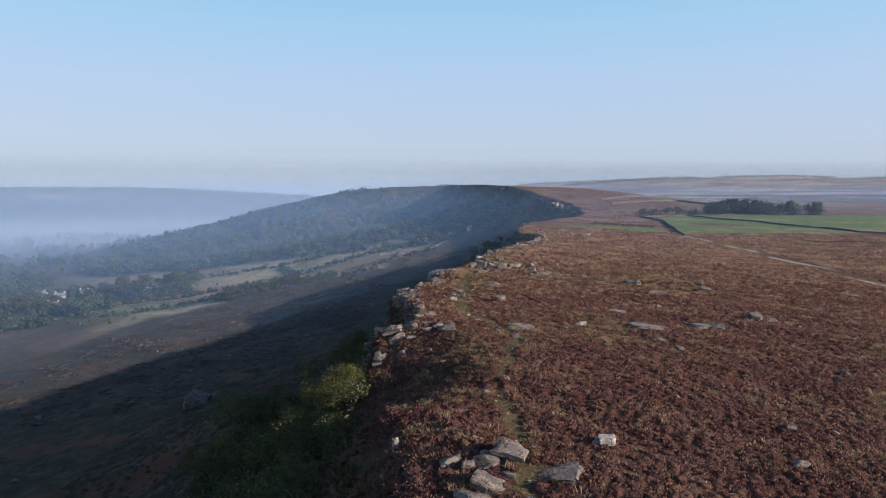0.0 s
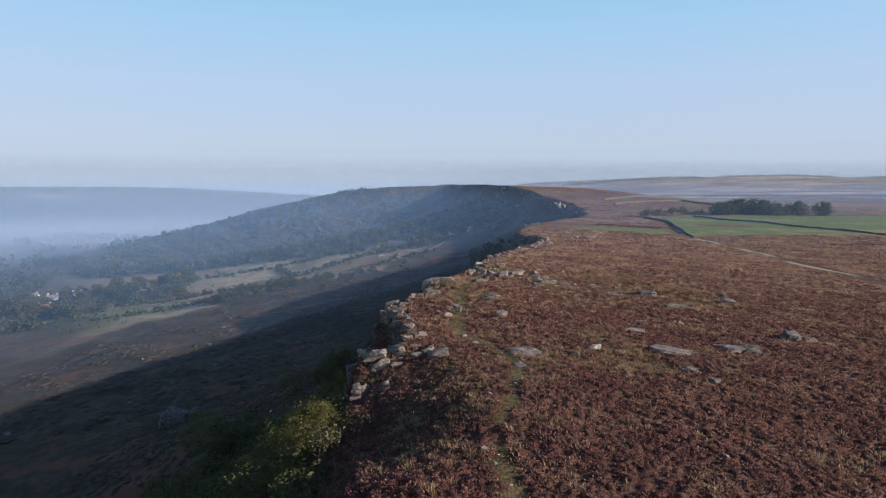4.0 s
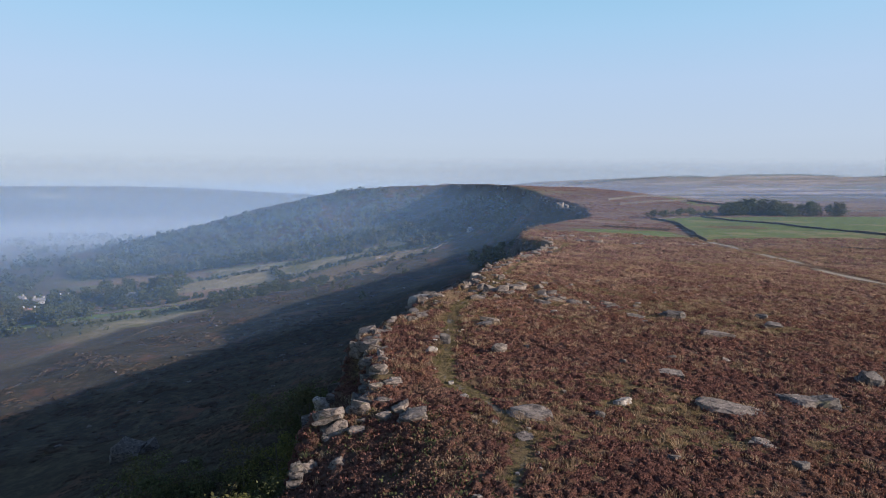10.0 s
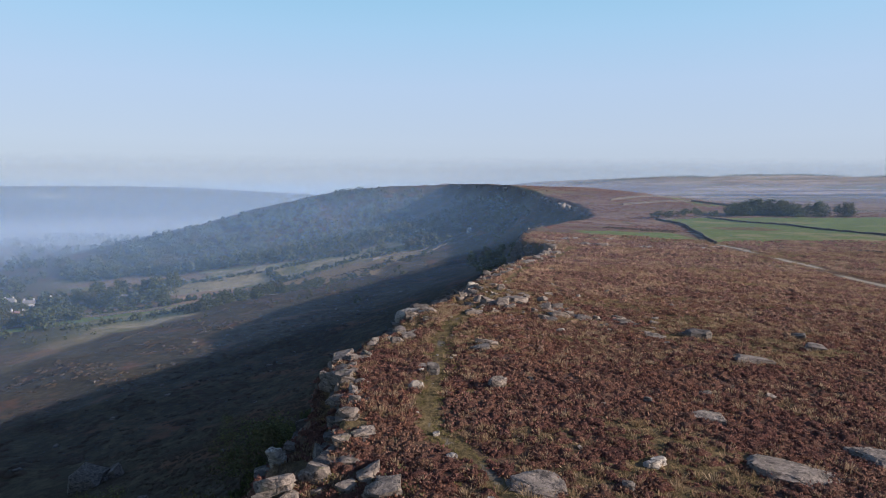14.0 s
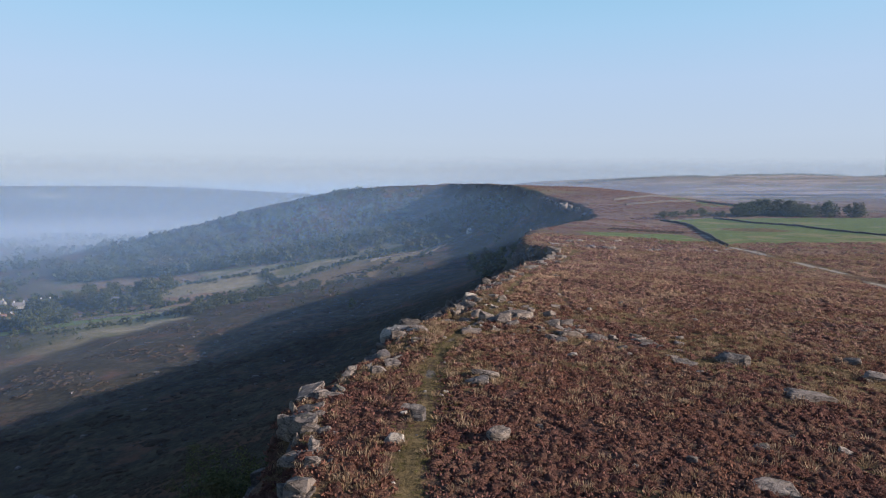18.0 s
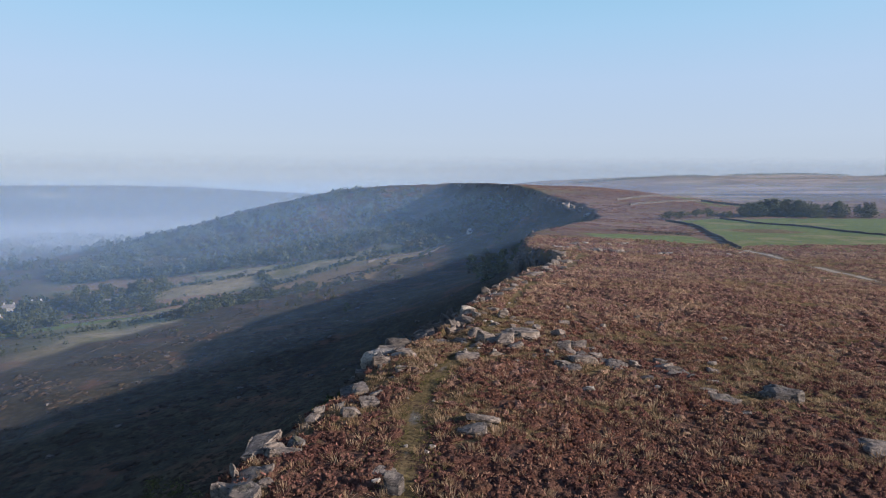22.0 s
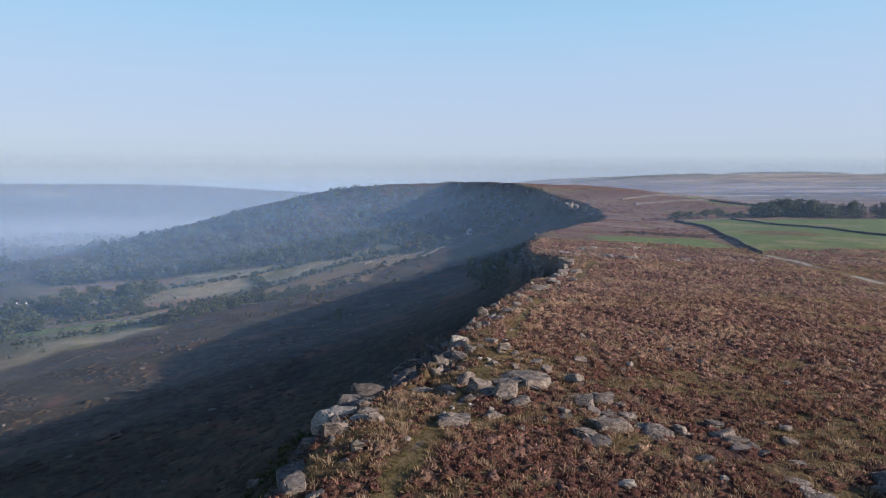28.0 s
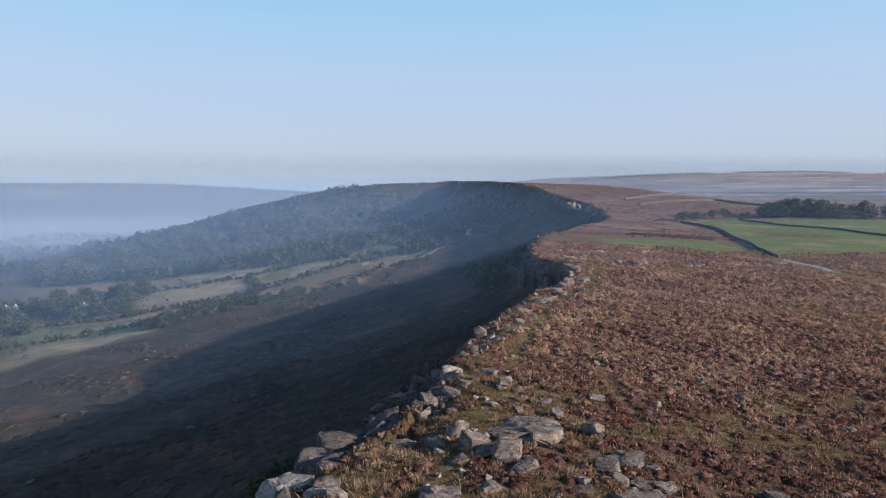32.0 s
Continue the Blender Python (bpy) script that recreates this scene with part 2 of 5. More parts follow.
def part(name, bm, material, parent=None, label="", smooth=False):
    me = bpy.data.meshes.new(name)
    bm.to_mesh(me)
    bm.free()
    if smooth:
        me.polygons.foreach_set("use_smooth", [True] * len(me.polygons))
    me.materials.append(material)
    ob = new(name, me)
    ob.parent = parent
    if label:
        ob["label"] = label
    return ob


def bulk(name, verts, tris, material, parent=None):
    """One mesh from arrays of vertices and triangles that were computed in bulk."""
    me = bpy.data.meshes.new(name)
    n, m = len(verts), len(tris)
    me.vertices.add(n)
    me.vertices.foreach_set("co", np.asarray(verts, np.float32).ravel())
    k = tris.shape[1]
    me.loops.add(k * m)
    me.loops.foreach_set("vertex_index", np.asarray(tris, np.int32).ravel())
    me.polygons.add(m)
    me.polygons.foreach_set("loop_start", np.arange(0, k * m, k, dtype=np.int32))
    me.update(calc_edges=True)
    me.materials.append(material)
    ob = new(name, me)
    ob.parent = parent
    return ob


def box(bm, x, y, z, sx, sy, sz, turn=0.0):
    """A box that stands on z."""
    m = Matrix.Translation((x, y, z + sz / 2)) @ Matrix.Rotation(turn, 4, "Z") @ Matrix.Diagonal((sx, sy, sz, 1))
    bmesh.ops.create_cube(bm, size=1, matrix=m)


def ss(v, lo, hi):
    t = np.clip((np.asarray(v, float) - lo) / (hi - lo), 0, 1)
    return t * t * (3 - 2 * t)


# ---- the lie of the land ----
EDGE = [(-2, -300), (-1.5, 15), (-1.1, 29.6), (-2.8, 34), (-4.2, 44), (-5.6, 52), (-6.4, 60), (-5.9, 72), (-4.9, 76), (-3.5, 80),
        (-1.2, 84.5), (-0.7, 88), (-1.0, 92), (1.2, 95), (3.8, 99.5), (5.4, 105), (7.2, 112.5), (9.7, 121), (13.2, 131), (18, 145), (23.5, 152),
        (29, 172), (23.5, 186), (26, 206), (30, 229), (43, 262)]
BAY = [(54, 290), (72, 330), (85, 370), (80, 405), (68, 445), (52, 540), (22, 660), (9, 740)]
SPUR = [(9, 740, 14), (-42, 742, 11.5), (-110, 740, 8.5), (-150, 738, 2), (-215, 735, -12), (-280, 730, -31), (-365, 725, -52), (-430, 720, -64)]
FLOOR = -66.0
DOWN = np.array([(0, 0), (0.6, -0.5), (1.9, -6), (6, -9.5), (12, -13), (30, -20), (47, -26), (60, -29), (90, -34), (125, -39),
                 (145, -43), (170, -47), (260, -58), (340, -63), (500, -66)], float)

SOFT = np.array([(0, 0), (1, -0.5), (2.6, -2.0), (5, -4.8), (9, -9), (15, -13), (30, -20), *DOWN[6:]], float)


def to_line(x, y, pts):
    """The distance to a line of points, and how far along it, in points, the nearest place lies."""
    best, along = np.full(x.shape, 1e9), np.zeros(x.shape)
    for n in range(len(pts) - 1):
        (ax, ay), (bx, by) = pts[n][:2], pts[n + 1][:2]
        dx, dy = bx - ax, by - ay
        t = np.clip(((x - ax) * dx + (y - ay) * dy) / (dx * dx + dy * dy), 0, 1)
        d = np.hypot(x - ax - t * dx, y - ay - t * dy)
        near = d < best
        best, along = np.where(near, d, best), np.where(near, n + t, along)
    return best, along


def inside(x, y, poly):
    hit = np.zeros(x.shape, bool)
    for (ax, ay), (bx, by) in zip(poly, poly[1:] + poly[:1]):
        if ay != by:
            hit ^= ((ay > y) != (by > y)) & (x < (bx - ax) * (y - ay) / (by - ay) + ax)
    return hit


def waves(x, y, size, seed=0.0):
    """Smooth uneven ground, about -1 to 1."""
    u, v = x / size + seed, y / size - seed
    return (np.sin(1.3 * u + 2.1 * np.sin(0.7 * v)) + np.sin(1.7 * v - 1.6 * np.sin(0.9 * u + 1)) + 0.6 * np.sin(3.1 * u + 2.7 * v)) / 2.6


def fbm(x, y, size, seed=0.0, octaves=3):
    """Uneven value noise without a visible rhythm, about -1 to 1."""
    x, y = np.asarray(x, float) / size + seed * 7.3, np.asarray(y, float) / size - seed * 3.1
    out, gain = np.zeros(x.shape), 1.0
    for k in range(octaves):
        i, j = np.floor(x), np.floor(y)
        u, v = x - i, y - j
        u, v = u * u * (3 - 2 * u), v * v * (3 - 2 * v)

        def corner(a, b):
            h = np.sin(a * 127.1 + b * 311.7 + 17.3 * k) * 43758.5453
            return h - np.floor(h)

        low = corner(i, j) * (1 - u) + corner(i + 1, j) * u
        top = corner(i, j + 1) * (1 - u) + corner(i + 1, j + 1) * u
        out += gain * (2 * (low * (1 - v) + top * v) - 1)
        x, y, gain = x * 2.07 + 11.3, y * 2.07 - 5.7, gain * 0.55
    return out


def plateau(x, y):
    z = -0.05 * np.clip(x - 8, 0, 78)
    z = z + 15.5 * ss(y, 320, 525) * (1 - ss(x, 95, 270))
    z = z + 17 * ss(y, 900, 2500) + 33 * ss(y, 1200, 2600) * ss(x, 350, 1000)
    z = z + 8 * np.exp(-((x - 1350) / 240) ** 2) * ss(y, 2200, 2450) + 6 * np.exp(-((x - 760) / 200) ** 2) * ss(y, 2100, 2350)
    z = z + 0.16 * waves(x, y, 3.2) + 0.3 * waves(x, y, 11, 3) * ss(x, 10, 30)
    z = z - 12 * ss(y, 750, 950) * (1 - ss(x, 150, 300))
    return z + 1.2 * waves(x, y, 60, 1) * ss(y, 420, 700)


LIP = [(-0.6, 53), (-2.1, 57), (-2.7, 61), (-3.1, 65), (-4.2, 70), (-5.2, 74)]
RIM = EDGE + BAY
TABLE = RIM + [(-10, 1000), (-30, 6000), (9000, 6000), (9000, -300)]


def land(x, y):
    """The height of the ground, and the distance from the rim: below it positive, on the plateau negative."""
    x, y = np.asarray(x, float), np.asarray(y, float)
    d, s = to_line(x, y, RIM + [(-10, 1000), (-30, 6000)])
    wob = 0.3 * waves(x, y, 1.6, 5) + 0.25 * waves(x, y, 5, 2)
    top = inside(x, y, TABLE)
    ragged = (5 * waves(x, y, 21, 3) + 2.5 * waves(x, y, 8, 6)) * ss(y, 290, 350) * (1 - ss(y, 700, 740)) * np.exp(-(d / 35) ** 2)
    d = np.where(top, -d, d) + wob * np.exp(-(d / 10) ** 2) + ragged
    zp = plateau(x, y)
    low = -2.1 * ss(-np.abs(y - 46), -13, -4) * (1 - ss(-d, 0, 8))
    step = -2.3 * ss(np.interp(y, [p[1] for p in LIP], [p[0] for p in LIP]) - x, 0, 0.9) * ss(y, 55, 60) * (1 - ss(y, 69, 73))
    low = np.minimum(low, step)
    zp = zp - 0.8 * np.exp(-(((x - 4.6) / 2.4) ** 2) - ((y - 101) / 5.5) ** 4)
    zp = zp + low - 0.35 * (1 - ss(-d, 0, 2.5))
    rx = np.interp(s, range(len(RIM)), [p[0] for p in RIM])
    ry = np.interp(s, range(len(RIM)), [p[1] for p in RIM])
    zc = plateau(rx, ry) - 0.35 - np.maximum(2.1 * ss(-np.abs(ry - 46), -13, -4), 2.3 * ss(ry, 55, 60) * (1 - ss(ry, 69, 73)))
    gentle = np.maximum(0.8 * ss(y, 330, 400), 1 - ss(y, 46, 56))
    fall = 1 + (np.interp(np.maximum(d, 0), DOWN[:, 0], DOWN[:, 1]) * (1 - gentle) + np.interp(np.maximum(d, 0), SOFT[:, 0], SOFT[:, 1]) * gentle) / 66
    z1 = FLOOR + (zc - FLOOR) * fall
    d2, s2 = to_line(x, y, SPUR)
    zs = np.interp(s2, range(len(SPUR)), [p[2] for p in SPUR])
    z2 = FLOOR + (zs - FLOOR) * np.exp(-(d2 / 135.0) ** 1.35)
    zv = np.maximum(z1, z2)
    zv = zv + 73 * ss(-x, 650, 2300) * ss(y, 1100, 2800) + 26 * ss(-x, 900, 1500) * ss(y, 1500, 2200) * (1 - ss(y, 2300, 2800))
    rough = 0.5 * waves(x, y, 5, 7) + 1.0 * waves(x, y, 17, 4) + 1.6 * waves(x, y, 55, 8)
    zv = zv + rough * ss(d, 3, 40) * (1 - 0.6 * ss(d, 150, 300))
    return np.where(d <= 0, zp, zv), d


def height(x, y):
    return float(land(np.array([x]), np.array([y]))[0][0])


TRAIL = [(3.6, -20), (3.7, 26), (3.8, 33), (3.5, 38), (5.2, 45), (6.4, 51), (5.0, 56), (2.1, 61), (2.2, 67), (2.6, 75), (2.6, 81), (4.0, 87),
         (7.4, 97), (9.9, 106), (11.6, 112), (13.6, 120), (19, 137), (26, 149), (33, 172), (37, 200), (60, 205), (82, 200)]
TRACK = [(24, 84), (19, 90), (17.6, 96.9), (17.8, 103.5), (17.8, 110.6), (19, 118), (22, 128)]
LANE = [(74, 60), (74.5, 100), (76.5, 131), (79.8, 171), (81.5, 199), (86, 222), (92, 245), (101, 281), (107, 305)]
WALL_A = [(82.5, 205.5), (86.5, 222), (93.5, 245), (103.5, 281), (108, 305), (106, 325)]
WALL_B = [(106, 325), (122, 334), (137, 338), (146, 300), (151, 265), (154, 230), (158, 180)]
WALL_C = [(112, 187), (121, 182), (140, 168)]
FIELD = [(83, 206), (87, 222), (94, 245), (104, 281), (108.5, 304), (107, 330), (170, 345), (420, 365), (420, 100), (200, 130), (140, 168), (119, 183), (101, 194)]


OUTCROP = [(7, 99), (14, 93), (22, 87), (30, 82), (42, 75)]
SLABS = [(14, 60), (20, 57.5), (27, 59.5), (35, 65)]


def grassy(x, y):
    """Where moor grass takes over from the heather."""
    lane = np.minimum(to_line(x, y, OUTCROP)[0], to_line(x, y, SLABS)[0])
    return 1.0 * fbm(x / 1.7, y, 2.6, 11) + 1.0 * fbm(x / 2.2, y, 10, 12) + 0.7 * np.exp(-((lane / 2.6) ** 2)) + 0.25 * ss(y, 50, 90) - 0.3


def spaced(spans):
    out = [spans[0][0]]
    for a, b, n in spans:
        out += list(np.linspace(a, b, n + 1)[1:])
    return np.array(out)


def build_ground():
    xs = spaced([(-4900, -1500, 30), (-1500, -500, 38), (-500, -160, 36), (-160, -30, 40), (-30, -9, 26), (-9, 16, 76), (16, 60, 46), (60, 140, 34),
                 (140, 400, 32), (400, 1500, 38), (1500, 4900, 30)])
    ys = spaced([(-300, 14, 20), (14, 120, 170), (120, 210, 66), (210, 420, 85), (420, 800, 72), (800, 1700, 50), (1700, 3200, 45), (3200, 4900, 12)])
    gx, gy = np.meshgrid(xs, ys)
    x, y = gx.ravel(), gy.ravel()
    z, d = land(x, y)
    nx, ny = len(xs), len(ys)
    i = (np.arange(ny - 1)[:, None] * nx + np.arange(nx - 1)).ravel()
    ob = bulk("ground", np.c_[x, y, z], np.c_[i, i + 1, i + nx + 1, i + nx], GROUND)
    dt, _ = to_line(x, y, TRAIL)
    dl, _ = to_line(x, y, LANE)
    dk, _ = to_line(x, y, TRACK)
    dt = dt + 0.22 * waves(x, y, 0.9, 3) + 0.25 * waves(x, y, 2.3, 5)
    trail = (1 - ss(dt, 0.02, 0.38)) * (0.42 + 0.45 * waves(x, y, 1.1, 4) + 0.35 * waves(x, y, 4, 6))
    trail = np.maximum(trail, 0.55 * (1 - ss(dk, 0.1, 0.5)))
    lane = 1.5 * (1 - ss(dl, 0.5, 1.2))
    strip = np.exp(-((d + 1.6) / 2.0) ** 2) * 0.65 * ss(y, 55, 64) * (1 - 0.5 * ss(y, 130, 180))
    lawn = ss(y, 196, 204) * (1 - ss(y, 236, 246)) * ss(x, 40, 50) * (1 - ss(x, 82, 86)) * (d < 0)
    grass = np.maximum.reduce([(1 - ss(dt, 0.3, 1.5)) * (0.7 + 0.4 * waves(x, y, 1.7, 9)), 0.6 * ss(grassy(x, y), -0.1, 0.9), strip, 0.9 * lawn, 0.9 * np.exp(-((x - 122) / 17) ** 2 - ((y - 268) / 16) ** 4), 0.4 * (1 - ss(dl, 1.5, 3))]) * (d < 1)
    field = np.maximum.reduce([inside(x, y, FIELD) * (1 - 0.75 * np.exp(-((x - 122) / 17) ** 2 - ((y - 268) / 16) ** 4)), 0.62 * lawn, 0.7 * inside(x, y, [(158, 405), (222, 415), (228, 500), (165, 480)]), 0.6 * inside(x, y, [(-330, 235), (-215, 300), (-150, 345), (-160, 357), (-230, 318), (-340, 260)])])
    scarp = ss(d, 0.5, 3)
    rim = np.interp(y, [-300, 310, 360, 450, 520, 700], [166, 166, 125, 62, 75, 110]) + 9 * waves(x, y, 22, 6)
    past = ss(d, rim - 5, rim + 5) * (1 - ss(d, 330, 420)) * (1 - ss(y, 470, 530)) * (1 - 0.9 * ss(d - (y - 300) * 0.75, 180, 240))
    past = np.maximum(past, 0.9 * np.exp(-((x + 1374) / 90) ** 2 - ((y - 2137) / 60) ** 2))
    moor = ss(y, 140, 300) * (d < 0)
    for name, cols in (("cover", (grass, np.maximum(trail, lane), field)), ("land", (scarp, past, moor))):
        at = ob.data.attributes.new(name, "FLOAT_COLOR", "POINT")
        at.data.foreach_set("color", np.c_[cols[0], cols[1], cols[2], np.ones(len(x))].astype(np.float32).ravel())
    ob.data.polygons.foreach_set("use_smooth", np.ones(len(ob.data.polygons), bool))
    return tagged(ob, "heather moor, rocky scarp, pasture and green fields", "ground", kind="structure")


build_ground()


# ---- haze and mist sheets over valley and moor ----
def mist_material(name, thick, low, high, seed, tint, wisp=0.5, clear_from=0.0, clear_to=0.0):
    """Haze put in as a tinted, mostly clear sheet, thinning out with height and away from the valley."""
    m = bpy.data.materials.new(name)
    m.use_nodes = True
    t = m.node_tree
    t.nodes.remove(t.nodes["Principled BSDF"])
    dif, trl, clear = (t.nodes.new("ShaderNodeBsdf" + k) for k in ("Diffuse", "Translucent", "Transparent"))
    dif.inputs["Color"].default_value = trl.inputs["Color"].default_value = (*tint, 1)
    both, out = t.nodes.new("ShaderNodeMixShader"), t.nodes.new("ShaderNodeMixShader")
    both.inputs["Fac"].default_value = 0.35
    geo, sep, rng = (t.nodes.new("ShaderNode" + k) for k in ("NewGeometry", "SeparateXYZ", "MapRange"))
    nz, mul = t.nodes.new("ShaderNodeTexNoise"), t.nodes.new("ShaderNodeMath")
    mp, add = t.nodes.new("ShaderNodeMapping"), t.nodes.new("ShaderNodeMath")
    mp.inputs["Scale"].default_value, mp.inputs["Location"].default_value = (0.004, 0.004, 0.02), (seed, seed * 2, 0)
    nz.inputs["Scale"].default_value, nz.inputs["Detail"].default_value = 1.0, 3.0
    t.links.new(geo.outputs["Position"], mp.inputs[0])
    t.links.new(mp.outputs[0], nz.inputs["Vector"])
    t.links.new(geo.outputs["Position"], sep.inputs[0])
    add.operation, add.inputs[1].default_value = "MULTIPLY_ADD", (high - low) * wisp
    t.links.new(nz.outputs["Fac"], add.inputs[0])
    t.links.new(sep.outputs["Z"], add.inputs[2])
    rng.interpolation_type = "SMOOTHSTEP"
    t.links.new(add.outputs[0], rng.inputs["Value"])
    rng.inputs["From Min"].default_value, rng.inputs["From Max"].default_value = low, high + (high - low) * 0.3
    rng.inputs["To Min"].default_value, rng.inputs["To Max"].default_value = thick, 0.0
    t.links.new(dif.outputs[0], both.inputs[1])
    t.links.new(trl.outputs[0], both.inputs[2])
    dense = rng.outputs[0]
    if clear_to > clear_from:
        side, less = t.nodes.new("ShaderNodeMapRange"), t.nodes.new("ShaderNodeMath")
        side.interpolation_type, less.operation = "SMOOTHSTEP", "MULTIPLY"
        side.inputs["From Min"].default_value, side.inputs["From Max"].default_value = clear_from, clear_to
        side.inputs["To Min"].default_value, side.inputs["To Max"].default_value = 1.0, 0.95
        t.links.new(sep.outputs["X"], side.inputs["Value"])
        t.links.new(dense, less.inputs[0])
        t.links.new(side.outputs[0], less.inputs[1])
        dense = less.outputs[0]
    t.links.new(dense, out.inputs["Fac"])
    t.links.new(clear.outputs[0], out.inputs[1])
    t.links.new(both.outputs[0], out.inputs[2])
    t.links.new(out.outputs[0], t.nodes["Material Output"].inputs["Surface"])
    return m


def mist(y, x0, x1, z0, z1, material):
    """A sheet that stands in for haze and fog across the valley, slanting so that the sun reaches its near side."""
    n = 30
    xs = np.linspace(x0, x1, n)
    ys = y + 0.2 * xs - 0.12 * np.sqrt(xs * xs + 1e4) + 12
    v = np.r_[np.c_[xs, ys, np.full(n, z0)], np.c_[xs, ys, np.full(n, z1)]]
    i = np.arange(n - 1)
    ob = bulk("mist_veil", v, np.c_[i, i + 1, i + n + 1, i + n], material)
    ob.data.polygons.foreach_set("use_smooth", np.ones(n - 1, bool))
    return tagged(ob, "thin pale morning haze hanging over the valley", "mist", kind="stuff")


# Blue and grey sheet tints carry the distance haze; FOG is valley fog.
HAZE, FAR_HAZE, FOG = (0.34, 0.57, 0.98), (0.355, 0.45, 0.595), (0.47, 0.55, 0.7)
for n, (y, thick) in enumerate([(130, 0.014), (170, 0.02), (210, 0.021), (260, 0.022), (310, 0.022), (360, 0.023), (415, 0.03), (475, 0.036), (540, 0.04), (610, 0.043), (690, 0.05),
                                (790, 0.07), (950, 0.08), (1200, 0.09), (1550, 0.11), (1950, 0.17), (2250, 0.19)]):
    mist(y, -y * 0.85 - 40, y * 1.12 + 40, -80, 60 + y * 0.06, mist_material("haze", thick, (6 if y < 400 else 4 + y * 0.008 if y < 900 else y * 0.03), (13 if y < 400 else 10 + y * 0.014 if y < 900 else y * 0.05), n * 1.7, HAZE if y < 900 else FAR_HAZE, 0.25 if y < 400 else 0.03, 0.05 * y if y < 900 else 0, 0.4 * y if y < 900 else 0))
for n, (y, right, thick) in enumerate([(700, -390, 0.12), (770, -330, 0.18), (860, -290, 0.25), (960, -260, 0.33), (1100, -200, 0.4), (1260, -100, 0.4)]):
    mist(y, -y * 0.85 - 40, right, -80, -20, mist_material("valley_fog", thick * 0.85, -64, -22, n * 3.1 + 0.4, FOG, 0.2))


# ---- rocks ----
def block_bm(r, cuts, boxy, fine, worn):
    """One broken block about the unit cube: a box with its corners and edges split off, the rims slightly worn."""
    bm = bmesh.new()
    bmesh.ops.create_cube(bm, size=2)
    planes = [(Vector((r.uniform(-0.5, 0.5), r.uniform(-0.5, 0.5), 1)).normalized(), r.uniform(0.6, 0.85))]
    for k in range(cuts):
        a = r.uniform(0, 2 * math.pi)
        lift = r.gauss(0.05, 0.22) if k < cuts * 0.6 else r.uniform(0.5, 1.1)
        planes.append((Vector((math.cos(a), math.sin(a), lift)).normalized(), r.uniform(0.66, 0.98) + 0.16 * boxy))
    for n, d in planes:
        cut = bmesh.ops.bisect_plane(bm, geom=bm.verts[:] + bm.edges[:] + bm.faces[:], plane_co=n * d, plane_no=n, clear_outer=True)
        rim = [e for e in cut["geom_cut"] if isinstance(e, bmesh.types.BMEdge)]
        if len(rim) > 2:
            bmesh.ops.contextual_create(bm, geom=rim)
    bmesh.ops.remove_doubles(bm, verts=bm.verts[:], dist=0.04)
    bmesh.ops.bevel(bm, geom=bm.edges[:], offset=0.17 if worn else 0.07, segments=2 if worn else 1, affect="EDGES", clamp_overlap=True)
    bmesh.ops.triangulate(bm, faces=bm.faces[:])
    for _ in range(fine):
        long = [e for e in bm.edges if e.calc_length() > 0.5]
        if long:
            bmesh.ops.subdivide_edges(bm, edges=long, cuts=1)
            bmesh.ops.triangulate(bm, faces=bm.faces[:])
    return bm


def boulder_bm(sx, sy, sz, seed, boxy=0.5, cuts=10, sub=3, rough=0.05, bed=0.0):
    """Weathered gritstone: one block, or two to three beds lying on each other with open joints; its foot is at z = 0, sunk a little."""
    r = random.Random(seed)
    beds = 1 if sz < 0.3 else r.choice((1, 1, 2, 2, 3) if sz / max(sx, sy) > 0.45 else (1, 1, 2))
    cutz = [-1.0] + sorted(r.uniform(-0.25, 0.6) for _ in range(beds - 1)) + [1.0]
    bm = bmesh.new()
    off = Vector((r.uniform(-50, 50), r.uniform(-50, 50), r.uniform(-50, 50)))
    for k in range(beds):
        one = block_bm(r, max(4, cuts - 3), boxy, sub - 2, sub > 2 and (boxy < 0.85 or r.random() < 0.6))
        lo, hi = cutz[k] - (0.04 if k else 0), cutz[k + 1]
        dx, dy, grow = (r.uniform(-0.16, 0.16), r.uniform(-0.16, 0.16), r.uniform(0.78, 1.0)) if k else (0, 0, 1)
        if beds > 1 and k == 0:
            grow = r.uniform(0.9, 1.05)
        twist = r.uniform(-0.25, 0.25) if k else 0.0
        c, t = math.cos(twist), math.sin(twist)
        for v in one.verts:
            p = v.co
            p = Vector((p.x * c - p.y * t, p.x * t + p.y * c, p.z))
            z = lo + (hi - lo) * (p.z + 1) / 2
            q = Vector((p.x, p.y, z)) * 1.7 + off
            n = (0.06 + rough) * (1.5 * noise.noise(q) + 0.9 * noise.noise(q * 2.9))
            v.co = ((p.x * grow * (1 + n) + dx) * sx * 0.53, (p.y * grow * (1 + n) + dy) * sy * 0.55, (z * 0.7 + 0.28 + n * 0.6) * sz)
        me = bpy.data.meshes.new("bed")
        one.to_mesh(me)
        one.free()
        bm.from_mesh(me)
        bpy.data.meshes.remove(me)
    return bm


def hewn(name, bm, material, parent=None):
    """A part with crisp broken edges and smooth faces."""
    ob = part(name, bm, material, parent, smooth=True)
    ob.data.set_sharp_from_angle(angle=radians(40))
    return ob


